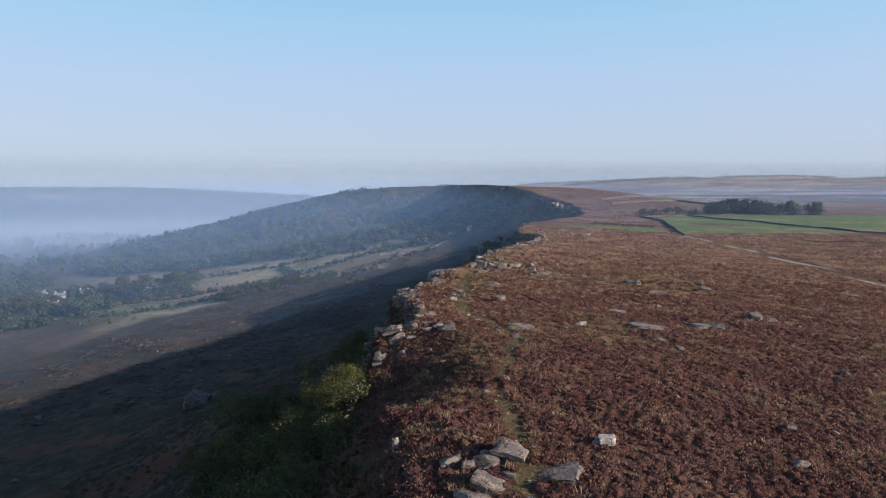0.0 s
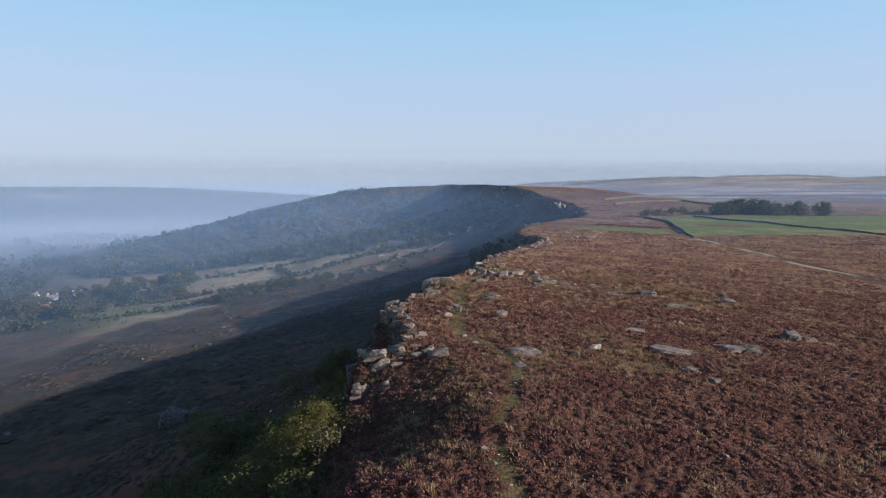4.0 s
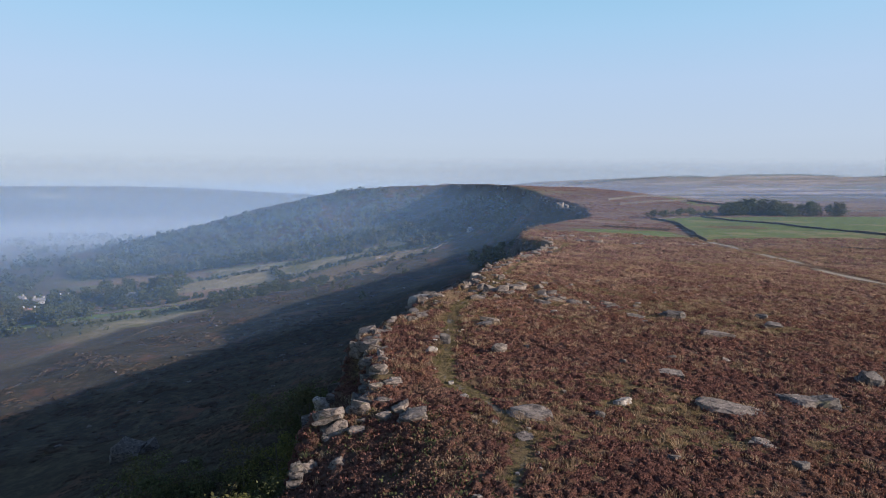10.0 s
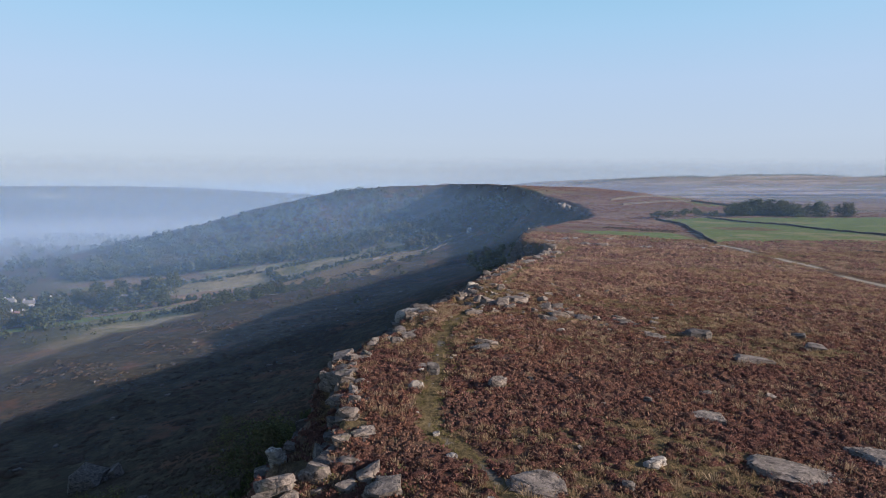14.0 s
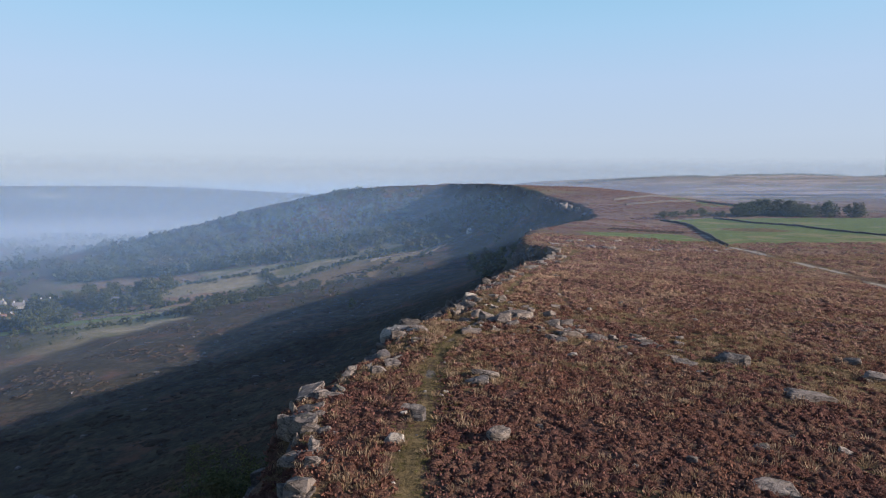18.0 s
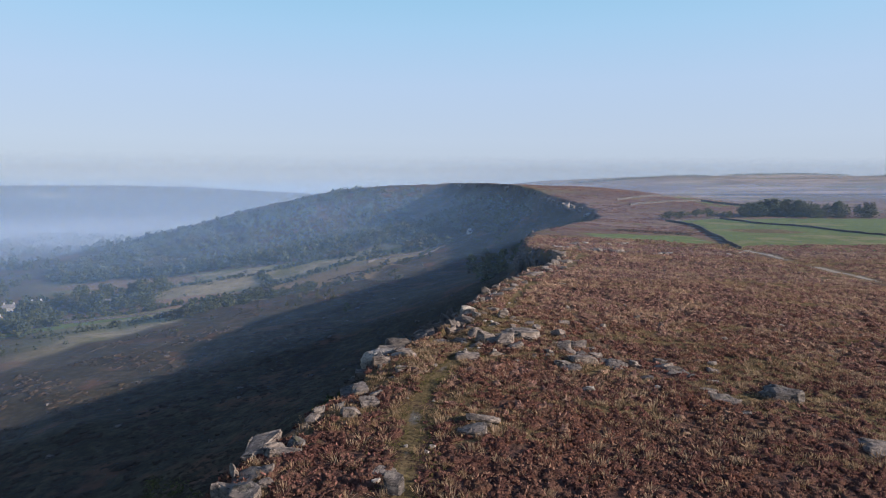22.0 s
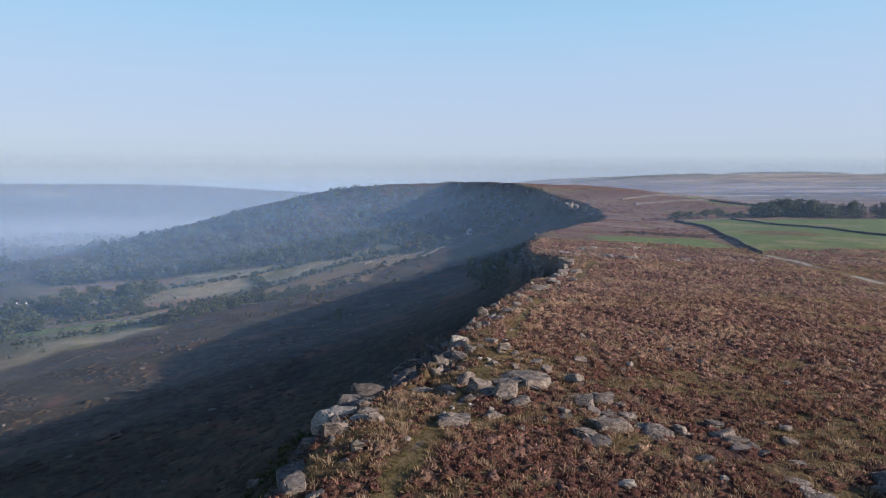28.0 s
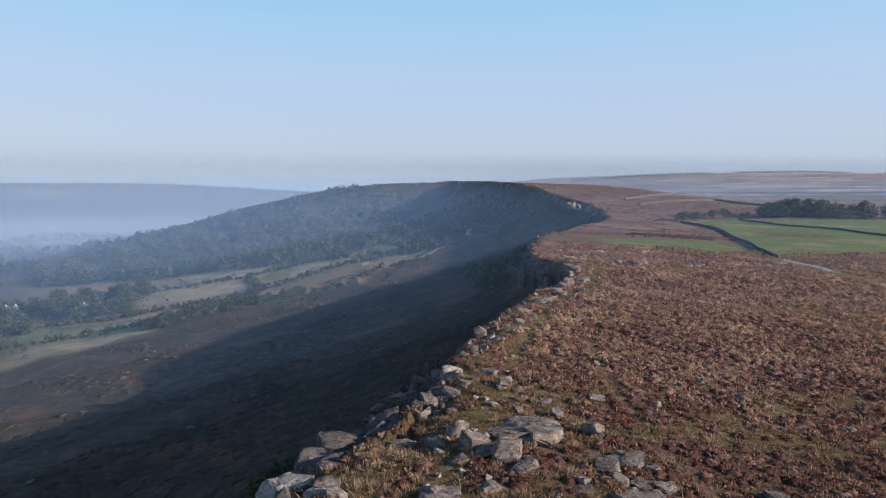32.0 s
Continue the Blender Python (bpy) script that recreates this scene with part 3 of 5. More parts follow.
KINDS = {
    "b": (STONE, "grey gritstone boulder half sunk in heather", 0.6, 0.02),
    "o": (STONE, "brownish gritstone boulder beside the path", 0.4, 0.0),
    "w": (STONE_PALE, "pale sunlit gritstone block on the moor", 0.9, 0.02),
    "s": (STONE, "flat gritstone slab lying flush in the moor", 0.55, 0.03),
    "d": (STONE_DARK, "dark weathered gritstone block with cracks", 0.9, 0.04),
    "p": (STONE, "leaning angular gritstone slab on the edge", 1.0, 0.03),
}
ROCKS = []


def rock(x, y, sx, sy, sz, turn, kind, foot=None):
    mat, label, boxy, bed = KINDS[kind]
    n = len(ROCKS)
    ground, d = (float(v[0]) for v in land(np.array([x]), np.array([y])))
    deep = 1.6 if foot is None and d > -1.2 and y < 260 and x > -20 else 0.0
    ob = hewn("boulder", boulder_bm(sx, sy, sz + deep, n + 11, boxy, 12 if kind in "pdw" else 9, 4 if sx > 2.4 and y < 104 else 3 if y < 125 else 2, 0.04 if kind == "s" else 0.032, bed), mat)
    rim = float(plateau(np.array([x]), np.array([y]))[0]) - 0.45 - (1.8 if 38 < y < 56 else 2.2 if 55 < y < 71 and x < -4.4 else 0.0)
    z = foot if foot is not None else rim - deep + 0.05 if deep else ground - sz * (0.3 if kind == "s" else 0.2)
    tilt = 24 if kind == "p" else 15
    r = random.Random(n)
    ob.matrix_basis = pose(x, y, z - 0.04, r.uniform(-tilt, tilt), r.uniform(-tilt, tilt), turn)
    ROCKS.append((x, y, max(sx, sy) * (0.36 if kind == "s" else 0.46)))
    return tagged(ob, label, "rock", "boulders on the edge")


rock(3.3, 27.8, 1.61, 1.21, 0.87, -10, "b")
rock(1.3, 24.2, 1.62, 1.22, 0.39, -6, "b")
rock(2.0, 25.3, 1.46, 1.09, 0.65, -19, "b")
rock(0.3, 27.5, 0.92, 0.69, 0.59, 21, "b")
rock(2.1, 27.1, 1.17, 0.88, 0.6, 0, "o")
rock(1.2, 26.9, 0.64, 0.48, 0.47, 5, "b")
rock(8.2, 29.3, 1.07, 0.8, 0.72, -16, "w")
rock(5.0, 26.2, 2.3, 1.7, 0.24, -20, "s")
rock(17.2, 27.7, 0.66, 0.49, 0.55, -21, "b")
rock(11.5, 25.4, 0.34, 0.25, 0.26, -24, "w")
rock(21.8, 32.1, 0.36, 0.27, 0.3, 0, "w")
rock(-2.5, 30.6, 0.47, 0.35, 0.33, 10, "w")
rock(7.2, 54.5, 2.73, 2.19, 0.71, -7, "s")
rock(13.1, 57.0, 0.97, 0.73, 0.42, 23, "w")
rock(11.2, 54.6, 0.52, 0.39, 0.49, -22, "d")
rock(33.8, 64.3, 1.76, 1.32, 1.38, -11, "d")
rock(26.3, 59.2, 2.83, 2.27, 0.71, 8, "s")
rock(19.9, 56.8, 3.79, 3.03, 0.59, 9, "s")
rock(27.2, 86.0, 1.65, 1.23, 0.69, -2, "d")
rock(35.6, 81.2, 1.87, 1.49, 0.71, -8, "s")
rock(29.5, 43.3, 0.83, 0.62, 0.59, 24, "d")
rock(18.5, 63.6, 2.18, 1.75, 0.57, -14, "s")
rock(-6.6, 62.2, 0.95, 0.75, 0.8, -19, "w", -2.45)
rock(-4.3, 54.7, 1.9, 1.43, 1.06, -9, "p", -2.1)
rock(-2.5, 54.3, 1.01, 0.75, 1.15, -12, "p", -2.1)
rock(-3.7, 51.6, 0.93, 0.7, 0.93, -24, "p", -2.1)
rock(0.3, 54.3, 1.93, 1.44, 0.65, 16, "p")
rock(-3.8, 74.6, 1.62, 1.3, 0.71, -9, "s")
rock(-4.3, 70.3, 1.74, 1.4, 0.71, -8, "s")
rock(-2.5, 62.2, 1.27, 0.95, 0.85, -13, "b")
rock(-1.4, 67.0, 1.14, 0.85, 1.15, -15, "b", -2.1)
rock(1.2, 67.3, 1.03, 0.77, 0.67, -6, "w")
rock(2.3, 70.5, 0.81, 0.61, 1.16, -7, "d")
rock(6.4, 67.7, 1.05, 0.79, 1.04, 15, "b")
rock(6.5, 51.3, 1.09, 0.87, 0.26, 21, "s")
rock(6.9, 49.1, 0.47, 0.37, 0.25, -2, "s")
rock(3.5, 44.8, 0.6, 0.45, 0.46, -20, "b")
rock(3.4, 57.2, 0.52, 0.39, 0.32, 13, "w")
rock(11.4, 54.9, 0.41, 0.31, 0.39, -4, "d")
rock(13.6, 57.4, 0.81, 0.61, 0.4, 17, "w")
rock(19.4, 51.6, 1.25, 1.0, 0.29, -1, "s")
rock(19.7, 48.9, 0.73, 0.54, 0.68, 7, "d")
rock(27.2, 59.0, 1.93, 1.45, 0.72, -10, "d")
rock(27.7, 76.1, 2.75, 2.2, 0.71, -14, "s")
rock(35.6, 63.9, 1.13, 0.85, 0.69, -10, "b")
rock(-5.7, 50.9, 0.79, 0.59, 0.94, 5, "d", -2.1)
rock(-1.6, 61.2, 1.6, 1.2, 1.09, -8, "d", -2.1)
rock(-3.6, 62.1, 1.26, 0.94, 0.74, -20, "b")
rock(-4.5, 72.3, 1.72, 1.38, 0.53, 10, "s")
rock(-4.0, 74.4, 1.67, 1.25, 0.57, -6, "b")
rock(-3.5, 66.2, 1.78, 1.43, 0.47, -25, "s")
rock(-2.5, 64.4, 0.83, 0.62, 0.59, -7, "b")
rock(0.0, 81.2, 1.2, 0.9, 0.69, 11, "b")
rock(-1.0, 79.3, 1.07, 0.8, 0.67, 20, "b")
rock(0.9, 91.3, 1.24, 0.93, 0.45, -6, "w")
rock(26.8, 84.4, 2.52, 1.89, 1.12, 23, "d")
rock(1.6, 72.3, 1.24, 0.99, 0.23, 7, "s")
rock(6.6, 77.9, 1.84, 1.38, 0.67, -13, "p")
rock(5.9, 76.4, 1.62, 1.22, 0.48, 1, "b")
rock(6.0, 91.5, 1.74, 1.4, 0.64, 2, "s")
rock(10.4, 98.3, 3.08, 2.47, 0.71, 13, "s")
rock(13.3, 89.8, 1.43, 1.07, 0.51, -7, "b")
rock(22.4, 83.2, 1.66, 1.32, 0.48, 2, "s")
rock(20.4, 68.2, 0.94, 0.71, 0.23, 3, "b")
rock(15.8, 65.9, 0.5, 0.37, 0.47, -15, "d")
rock(9.0, 69.7, 0.46, 0.34, 0.32, -11, "d")
rock(21.2, 90.9, 1.46, 1.1, 0.53, -6, "b")
rock(22.0, 85.4, 1.3, 1.04, 0.36, -9, "s")
rock(24.9, 68.0, 0.8, 0.64, 0.33, -23, "s")
rock(36.3, 84.8, 1.3, 0.97, 0.66, -20, "d")
rock(-2.4, 83.7, 0.99, 0.74, 1.46, -23, "d", -3.1)
rock(-6.4, 73.8, 0.77, 0.58, 1.62, 4, "d", -3.1)
rock(-0.4, 89.9, 2.01, 1.61, 0.66, 15, "s")
rock(1.1, 91.8, 1.16, 0.87, 0.72, -8, "b")
rock(1.7, 90.8, 0.81, 0.61, 0.6, 8, "b")
rock(6.0, 90.9, 1.82, 1.37, 0.62, 9, "b")
rock(15.0, 91.2, 2.36, 1.89, 0.7, 16, "s")
rock(13.5, 89.0, 1.45, 1.09, 0.38, 5, "b")
rock(17.2, 90.7, 1.85, 1.39, 0.44, 19, "b")
rock(21.3, 90.3, 1.52, 1.14, 0.42, -4, "b")
rock(15.3, 95.1, 1.4, 1.05, 0.42, -16, "b")
rock(16.4, 92.6, 0.91, 0.68, 0.38, 18, "b")
rock(21.6, 92.8, 0.85, 0.64, 0.39, -13, "b")
rock(24.7, 90.4, 0.97, 0.73, 0.31, -21, "b")
rock(22.1, 84.3, 1.23, 0.99, 0.34, 1, "s")
rock(23.5, 87.7, 0.83, 0.63, 0.21, -13, "b")
rock(21.7, 89.2, 1.05, 0.79, 0.26, 15, "b")
rock(22.1, 88.6, 0.86, 0.64, 0.22, 15, "d")
rock(18.5, 87.4, 0.99, 0.74, 0.23, 3, "b")
rock(18.7, 85.2, 0.56, 0.42, 0.23, -8, "w")
rock(13.9, 84.2, 0.74, 0.55, 0.41, -14, "w")
rock(-1.8, 93.9, 1.34, 1.0, 2.0, -3, "d", -3.7)
rock(1.2, 87.2, 0.67, 0.5, 0.63, 2, "b")
rock(0.8, 101.0, 2.76, 2.07, 2.0, 22, "d", -3.5)
rock(2.2, 106.8, 2.35, 1.76, 2.0, 12, "d", -3.5)
rock(3.7, 105.1, 2.61, 1.96, 2.0, -5, "d", -3.5)
rock(4.2, 110.1, 2.21, 1.66, 2.0, 15, "d", -3.5)
rock(6.9, 98.1, 1.11, 0.83, 1.06, 10, "p")
rock(7.9, 96.4, 1.92, 1.44, 0.93, -13, "b")
rock(6.4, 103.1, 1.58, 1.19, 2.0, -5, "d", -3.5)
rock(6.0, 96.0, 0.56, 0.42, 0.43, -19, "w")
rock(10.5, 98.6, 3.85, 3.08, 0.71, -22, "s")
rock(11.7, 97.7, 2.26, 1.7, 1.07, 20, "b")
rock(9.3, 94.9, 1.37, 1.03, 1.03, -11, "b")
rock(9.9, 97.4, 0.77, 0.58, 0.63, -8, "b")
rock(8.9, 94.7, 0.54, 0.4, 0.33, 23, "w")
rock(8.3, 93.0, 0.35, 0.26, 0.33, 12, "w")
rock(6.1, 91.2, 1.8, 1.35, 0.43, 14, "b")
rock(1.0, 93.7, 0.97, 0.73, 1.53, -10, "b", -1.9)
rock(0.5, 94.8, 1.22, 0.92, 1.71, -18, "b", -1.9)
rock(-0.1, 93.1, 1.3, 1.04, 1.29, -4, "s", -1.9)
rock(7.1, 108.0, 1.84, 1.47, 0.71, -14, "s")
rock(4.9, 117.0, 1.23, 0.92, 2.0, -7, "d", -3.5)
rock(10.2, 105.3, 1.12, 0.84, 1.01, 4, "b")
rock(9.2, 108.2, 1.66, 1.33, 0.44, -24, "s")
rock(7.3, 111.0, 1.67, 1.25, 1.25, -23, "d", -3.5)
rock(8.1, 121.6, 2.07, 1.55, 2.0, -3, "d", -3.5)
rock(10.2, 119.2, 1.41, 1.05, 0.56, 19, "w")
rock(12.1, 120.9, 1.24, 0.99, 0.49, -20, "s")
rock(12.5, 103.1, 0.91, 0.72, 0.48, -7, "s")
rock(12.9, 101.0, 0.99, 0.74, 0.7, 22, "b")
rock(10.6, 101.3, 0.6, 0.45, 0.54, 18, "b")
rock(11.2, 103.4, 0.63, 0.47, 0.49, -5, "b")
rock(14.5, 98.1, 1.1, 0.82, 1.05, -24, "p")
rock(16.1, 104.4, 1.01, 0.81, 0.49, -5, "s")
rock(14.3, 94.3, 1.12, 0.84, 0.85, -7, "p")
rock(15.4, 94.9, 1.25, 0.94, 0.7, -5, "b")
rock(16.3, 92.6, 1.0, 0.75, 0.53, -16, "b")
rock(16.4, 94.4, 0.85, 0.63, 0.31, 24, "b")
rock(14.8, 91.7, 1.58, 1.26, 0.32, 16, "s")
rock(12.3, 92.1, 1.11, 0.83, 0.17, 1, "b")
rock(21.4, 92.7, 1.0, 0.75, 0.48, 14, "d")
rock(24.6, 108.7, 0.72, 0.54, 0.38, 18, "b")
rock(26.1, 105.7, 0.82, 0.65, 0.36, -21, "s")
rock(13.7, 95.3, 0.55, 0.41, 0.34, -7, "b")
rock(2.5, 110.1, 1.23, 0.92, 2.0, 14, "d", -3.5)
rock(1.6, 103.9, 1.41, 1.05, 2.0, -13, "d", -3.5)
rock(8.9, 110.8, 1.25, 0.94, 1.53, 3, "d", -3.5)
rock(5.5, 106.8, 1.51, 1.14, 2.0, -7, "d", -3.5)
rock(20.5, 128.6, 1.18, 0.88, 0.45, -17, "b")
rock(15.0, 127.3, 1.16, 0.87, 0.44, -9, "b")
rock(10.7, 117.3, 1.26, 0.94, 0.55, -1, "b")
rock(14.5, 131.0, 1.85, 1.48, 0.71, 13, "s")
rock(17.6, 136.6, 1.74, 1.31, 0.66, -15, "b")
rock(20.3, 142.8, 1.61, 1.21, 0.76, -4, "b")
rock(23.2, 152.0, 1.82, 1.36, 1.09, 11, "b")
rock(26.3, 163.6, 2.47, 1.85, 1.48, -25, "b")
rock(35.4, 191.2, 2.62, 2.1, 0.71, -2, "s")
rock(38.8, 195.4, 1.48, 1.11, 0.85, -23, "w")
rock(49.9, 199.6, 2.55, 2.04, 0.71, 4, "s")
rock(45.2, 196.5, 1.74, 1.39, 0.71, -15, "s")


# ---- crags under the rim ----
def along(pts, step):
    out = []
    for (ax, ay), (bx, by) in zip(pts, pts[1:]):
        n = max(1, int(math.hypot(bx - ax, by - ay) / step))
        out += [(ax + (bx - ax) * k / n, ay + (by - ay) * k / n, math.atan2(by - ay, bx - ax)) for k in range(n)]
    return out


def crags(line, step, label, size, seed, drops, mat=STONE_DARK, reach=9.0):
    """Jointed blocks that step down from the rim; each row: how far out, and how far its tops lie below the rim."""
    r = random.Random(seed)
    meshes = []
    for k in range(8):
        ob = hewn("crag_block", boulder_bm(1, 1, 1, seed * 50 + k, 0.9, 7, 2, 0.05, 0.04), mat)
        meshes.append(ob.data)
        bpy.data.objects.remove(ob)
    for x, y, way in along(line, step):
        for out, low, high in drops:
            if r.random() < 0.2:
                continue
            s = size * r.uniform(0.55, 1.4)
            o = out + r.uniform(-0.4, 0.4)
            px, py = x - math.sin(way) * o + r.uniform(-0.6, 0.6), y + math.cos(way) * o + r.uniform(-0.6, 0.6)
            crest = float(plateau(np.array([x]), np.array([y]))[0]) - 0.45 - r.uniform(low, high)
            if px < np.interp(py, [p[1] for p in LIP], [p[0] for p in LIP]) - 1.4:
                crest -= 2.4 * float(ss(py, 53, 58) * (1 - ss(py, 70, 74)))
            tall = max(s * r.uniform(0.8, 1.4), min(crest - height(px, py) + 0.3, reach))
            ob = new("crag_block", meshes[r.randrange(8)])
            ob.matrix_basis = pose(px, py, crest - 0.98 * tall, r.uniform(-13, 13), r.uniform(-13, 13), math.degrees(way) + r.uniform(-30, 30)) @ Matrix.Diagonal((s * 1.4, s, tall, 1))
            tagged(ob, label, "rock", "crag blocks under the rim")


near_rim = [p for p in EDGE if 55 < p[1] < 155]
crags(near_rim, 1.7, "dark jointed gritstone block of the crag face", 1.35, 3, [(0.7, 0.7, 2.2), (1.3, 1.4, 3.4), (2.3, 3.0, 5.5)])
crags(LIP[2:], 1.5, "cracked gritstone block of the low step under the lip", 0.9, 17, [(0.4, 0.4, 1.1)], STONE_DARK, 1.9)
crags([(-1.4, 22.5), (-1.1, 29)], 0.8, "dark cracked gritstone block under the path's edge", 0.8, 23, [(0.1, 0.0, 0.4), (0.8, 0.5, 1.3)], STONE_DARK, 1.8)
crags([p for p in EDGE if 91 < p[1] < 113], 1.0, "dark cracked gritstone block stepping down from the rim", 1.2, 13, [(0.2, 0.0, 0.8), (1.2, 0.6, 1.6), (2.2, 1.3, 2.6), (3.2, 2.2, 3.6)])
crags([p for p in EDGE if p[1] > 145], 2.6, "grey gritstone block along the far rim", 1.3, 5, [(0.4, 0.1, 0.9), (1.6, 1.5, 4)])
crags(BAY[2:], 5.5, "pale gritstone outcrop on the distant crest", 2.2, 7, [(0.3, -0.2, 1.4)], STONE, 2.6)


def jumble(x, y, spread_x, spread_y, count, lo, hi, seed):
    """Broken blocks lying about an outcrop."""
    r = random.Random(seed)
    for _ in range(count):
        s = r.uniform(lo, hi)
        px, py = x + r.gauss(0, spread_x), y + r.gauss(0, spread_y)
        if land(np.array([px]), np.array([py]))[1][0] < 0.3:
            rock(round(px, 1), round(py, 1), round(s * r.uniform(1, 1.6), 2), round(s, 2), round(s * r.uniform(0.4, 0.75), 2), r.randrange(-40, 40), r.choice("bbdps"))


def rim_slabs(y0, y1, step, seed, line=EDGE):
    """Broken slabs of many sizes, in clusters, that make the lip of the edge."""
    r = random.Random(seed)
    for x, y, way in along([p for p in line if y0 - 12 < p[1] < y1 + 12], step):
        thin = float(waves(np.array([x]), np.array([y]), 2.6, 4 + seed)[0])
        if not y0 < y < y1 or r.random() < 0.55 - 0.5 * thin:
            continue
        o = r.uniform(-0.5, 1.3)
        px, py = x + math.sin(way) * o, y - math.cos(way) * o + r.uniform(-0.5, 0.5)
        s = (0.4 + 1.5 * r.random() ** 2.2) * (1 if y < 95 else 0.8)
        tall = r.uniform(0.3, 0.55) * (0.7 + 0.35 * s)
        ob = hewn("rim_slab", boulder_bm(s * r.uniform(1.2, 1.9), s * r.uniform(0.7, 1.1), tall + 0.5, seed * 90 + int(y * 7), 0.95, 9, 3 if y < 125 else 2, 0.05, 0.03), r.choice((STONE, STONE, STONE, STONE_DARK, STONE_DARK)))
        top = float(plateau(np.array([px]), np.array([py]))[0]) + r.uniform(-0.7, -0.05)
        ob.matrix_basis = pose(px, py, top - tall * 0.95, r.uniform(-13, 13), r.uniform(-13, 13), math.degrees(way) + r.uniform(-50, 50))
        ROCKS.append((px, py, s * 0.42))
        tagged(ob, "tilted weathered gritstone slab on the lip of the edge", "rock", "slabs along the rim")


rim_slabs(53, 72, 0.7, 6, LIP)
rim_slabs(70, 92, 0.85, 1)
rim_slabs(103, 122, 1.2, 2)
rim_slabs(122, 165, 1.7, 3)
rim_slabs(165, 255, 2.4, 4)
jumble(8.0, 98.5, 2.4, 2.6, 16, 0.4, 1.05, 1)
jumble(7.0, 106, 1.6, 3.5, 12, 0.4, 1.0, 2)
jumble(-1.0, 56, 1.8, 3.0, 8, 0.4, 0.9, 3)
jumble(-3.0, 66, 1.2, 4.0, 8, 0.4, 0.9, 4)
jumble(0.0, 89, 1.2, 3.5, 8, 0.3, 0.8, 5)
jumble(17, 93, 4.0, 2.0, 14, 0.3, 0.8, 6)
jumble(12.5, 124, 1.6, 6.0, 8, 0.5, 1.1, 7)
jumble(22, 148, 3.0, 6.0, 16, 0.6, 1.3, 8)
jumble(1.5, 27, 1.2, 1.5, 8, 0.3, 0.7, 9)


# ---- plants ----
rng = np.random.default_rng(5)


def sprigs(px, py, pz, size, count, blade, up, spread, wide=0.55, lift=0.0):
    """Tufts: at each place a spray of pointed blades that lean outwards. Returns vertices and triangles."""
    n = len(px)
    a = rng.uniform(0, 2 * np.pi, (n, count))
    lean = rng.uniform(0.05, 1.0, (n, count)) * spread
    ln = size[:, None] * rng.uniform(0.65, 1.15, (n, count))
    r0 = size[:, None] * rng.uniform(0, 1, (n, count)) * wide
    bx, by = px[:, None] + r0 * np.cos(a), py[:, None] + r0 * np.sin(a)
    tx, ty = bx + ln * lean * np.cos(a), by + ln * lean * np.sin(a)
    bz = pz[:, None] + lift * rng.uniform(0, 1, (n, count)) - 0.03
    tz = bz + ln * up * (1.15 - 0.7 * lean * lean)
    w = blade * size[:, None] * rng.uniform(0.6, 1.3, (n, count))
    t = a + np.pi / 2 + rng.uniform(-0.8, 0.8, (n, count))
    cx, cy = np.cos(t) * w, np.sin(t) * w
    mx, my, mz = bx * 0.45 + tx * 0.55, by * 0.45 + ty * 0.55, bz * 0.35 + tz * 0.65
    v = np.stack([np.stack([bx, by, bz], -1), np.stack([mx - cx, my - cy, mz], -1), np.stack([tx, ty, tz], -1), np.stack([mx + cx, my + cy, mz], -1)], 2)
    m = n * count
    i = np.arange(m) * 4
    return v.reshape(-1, 3), np.c_[i, i + 1, i + 2, i + 3]


def cushions(px, py, pz, size, flat=1.0, segs=5):
    """Low ragged mounds with uneven outlines, one for each place."""
    n = len(px)
    ring = np.arange(segs) * 2 * np.pi / segs
    vs = []
    turn = rng.uniform(0, 6.28, (n, 1))
    for rad, up in ((1.1, -0.15), (0.62, 0.3)):
        a = ring[None] + turn + rng.uniform(-0.5, 0.5, (n, segs))
        q = size[:, None] * rad * rng.uniform(0.5, 1.5, (n, segs))
        vs.append(np.stack([px[:, None] + q * np.cos(a), py[:, None] + q * np.sin(a), pz[:, None] + flat * size[:, None] * up * rng.uniform(0.4, 1.6, (n, segs))], -1))
    tip = np.stack([px, py, pz + flat * size * rng.uniform(0.2, 0.6, n)], -1)[:, None]
    v = np.concatenate(vs + [tip], 1)
    one = []
    for s in range(segs):
        p, q = s, (s + 1) % segs
        one += [(p, q, q + segs), (p, q + segs, p + segs), (p + segs, q + segs, 2 * segs)]
    f = np.array(one)[None] + (np.arange(n) * (2 * segs + 1))[:, None, None]
    return v.reshape(-1, 3), f.reshape(-1, 3)


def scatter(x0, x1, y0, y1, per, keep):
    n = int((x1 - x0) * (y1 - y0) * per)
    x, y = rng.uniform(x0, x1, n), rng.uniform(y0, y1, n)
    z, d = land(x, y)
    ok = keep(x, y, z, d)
    # Full density only inside the camera's wedge of view, 30 percent outside.
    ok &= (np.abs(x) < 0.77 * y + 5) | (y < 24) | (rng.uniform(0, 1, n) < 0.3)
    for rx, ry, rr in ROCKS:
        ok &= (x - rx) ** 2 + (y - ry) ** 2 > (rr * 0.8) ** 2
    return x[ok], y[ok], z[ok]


def rusty(x, y):
    return 1.4 * fbm(x, y, 6, 9) + 0.12 + 1.3 * np.exp(-((x - 9) / 5) ** 2 - ((y - 82) / 9) ** 2)


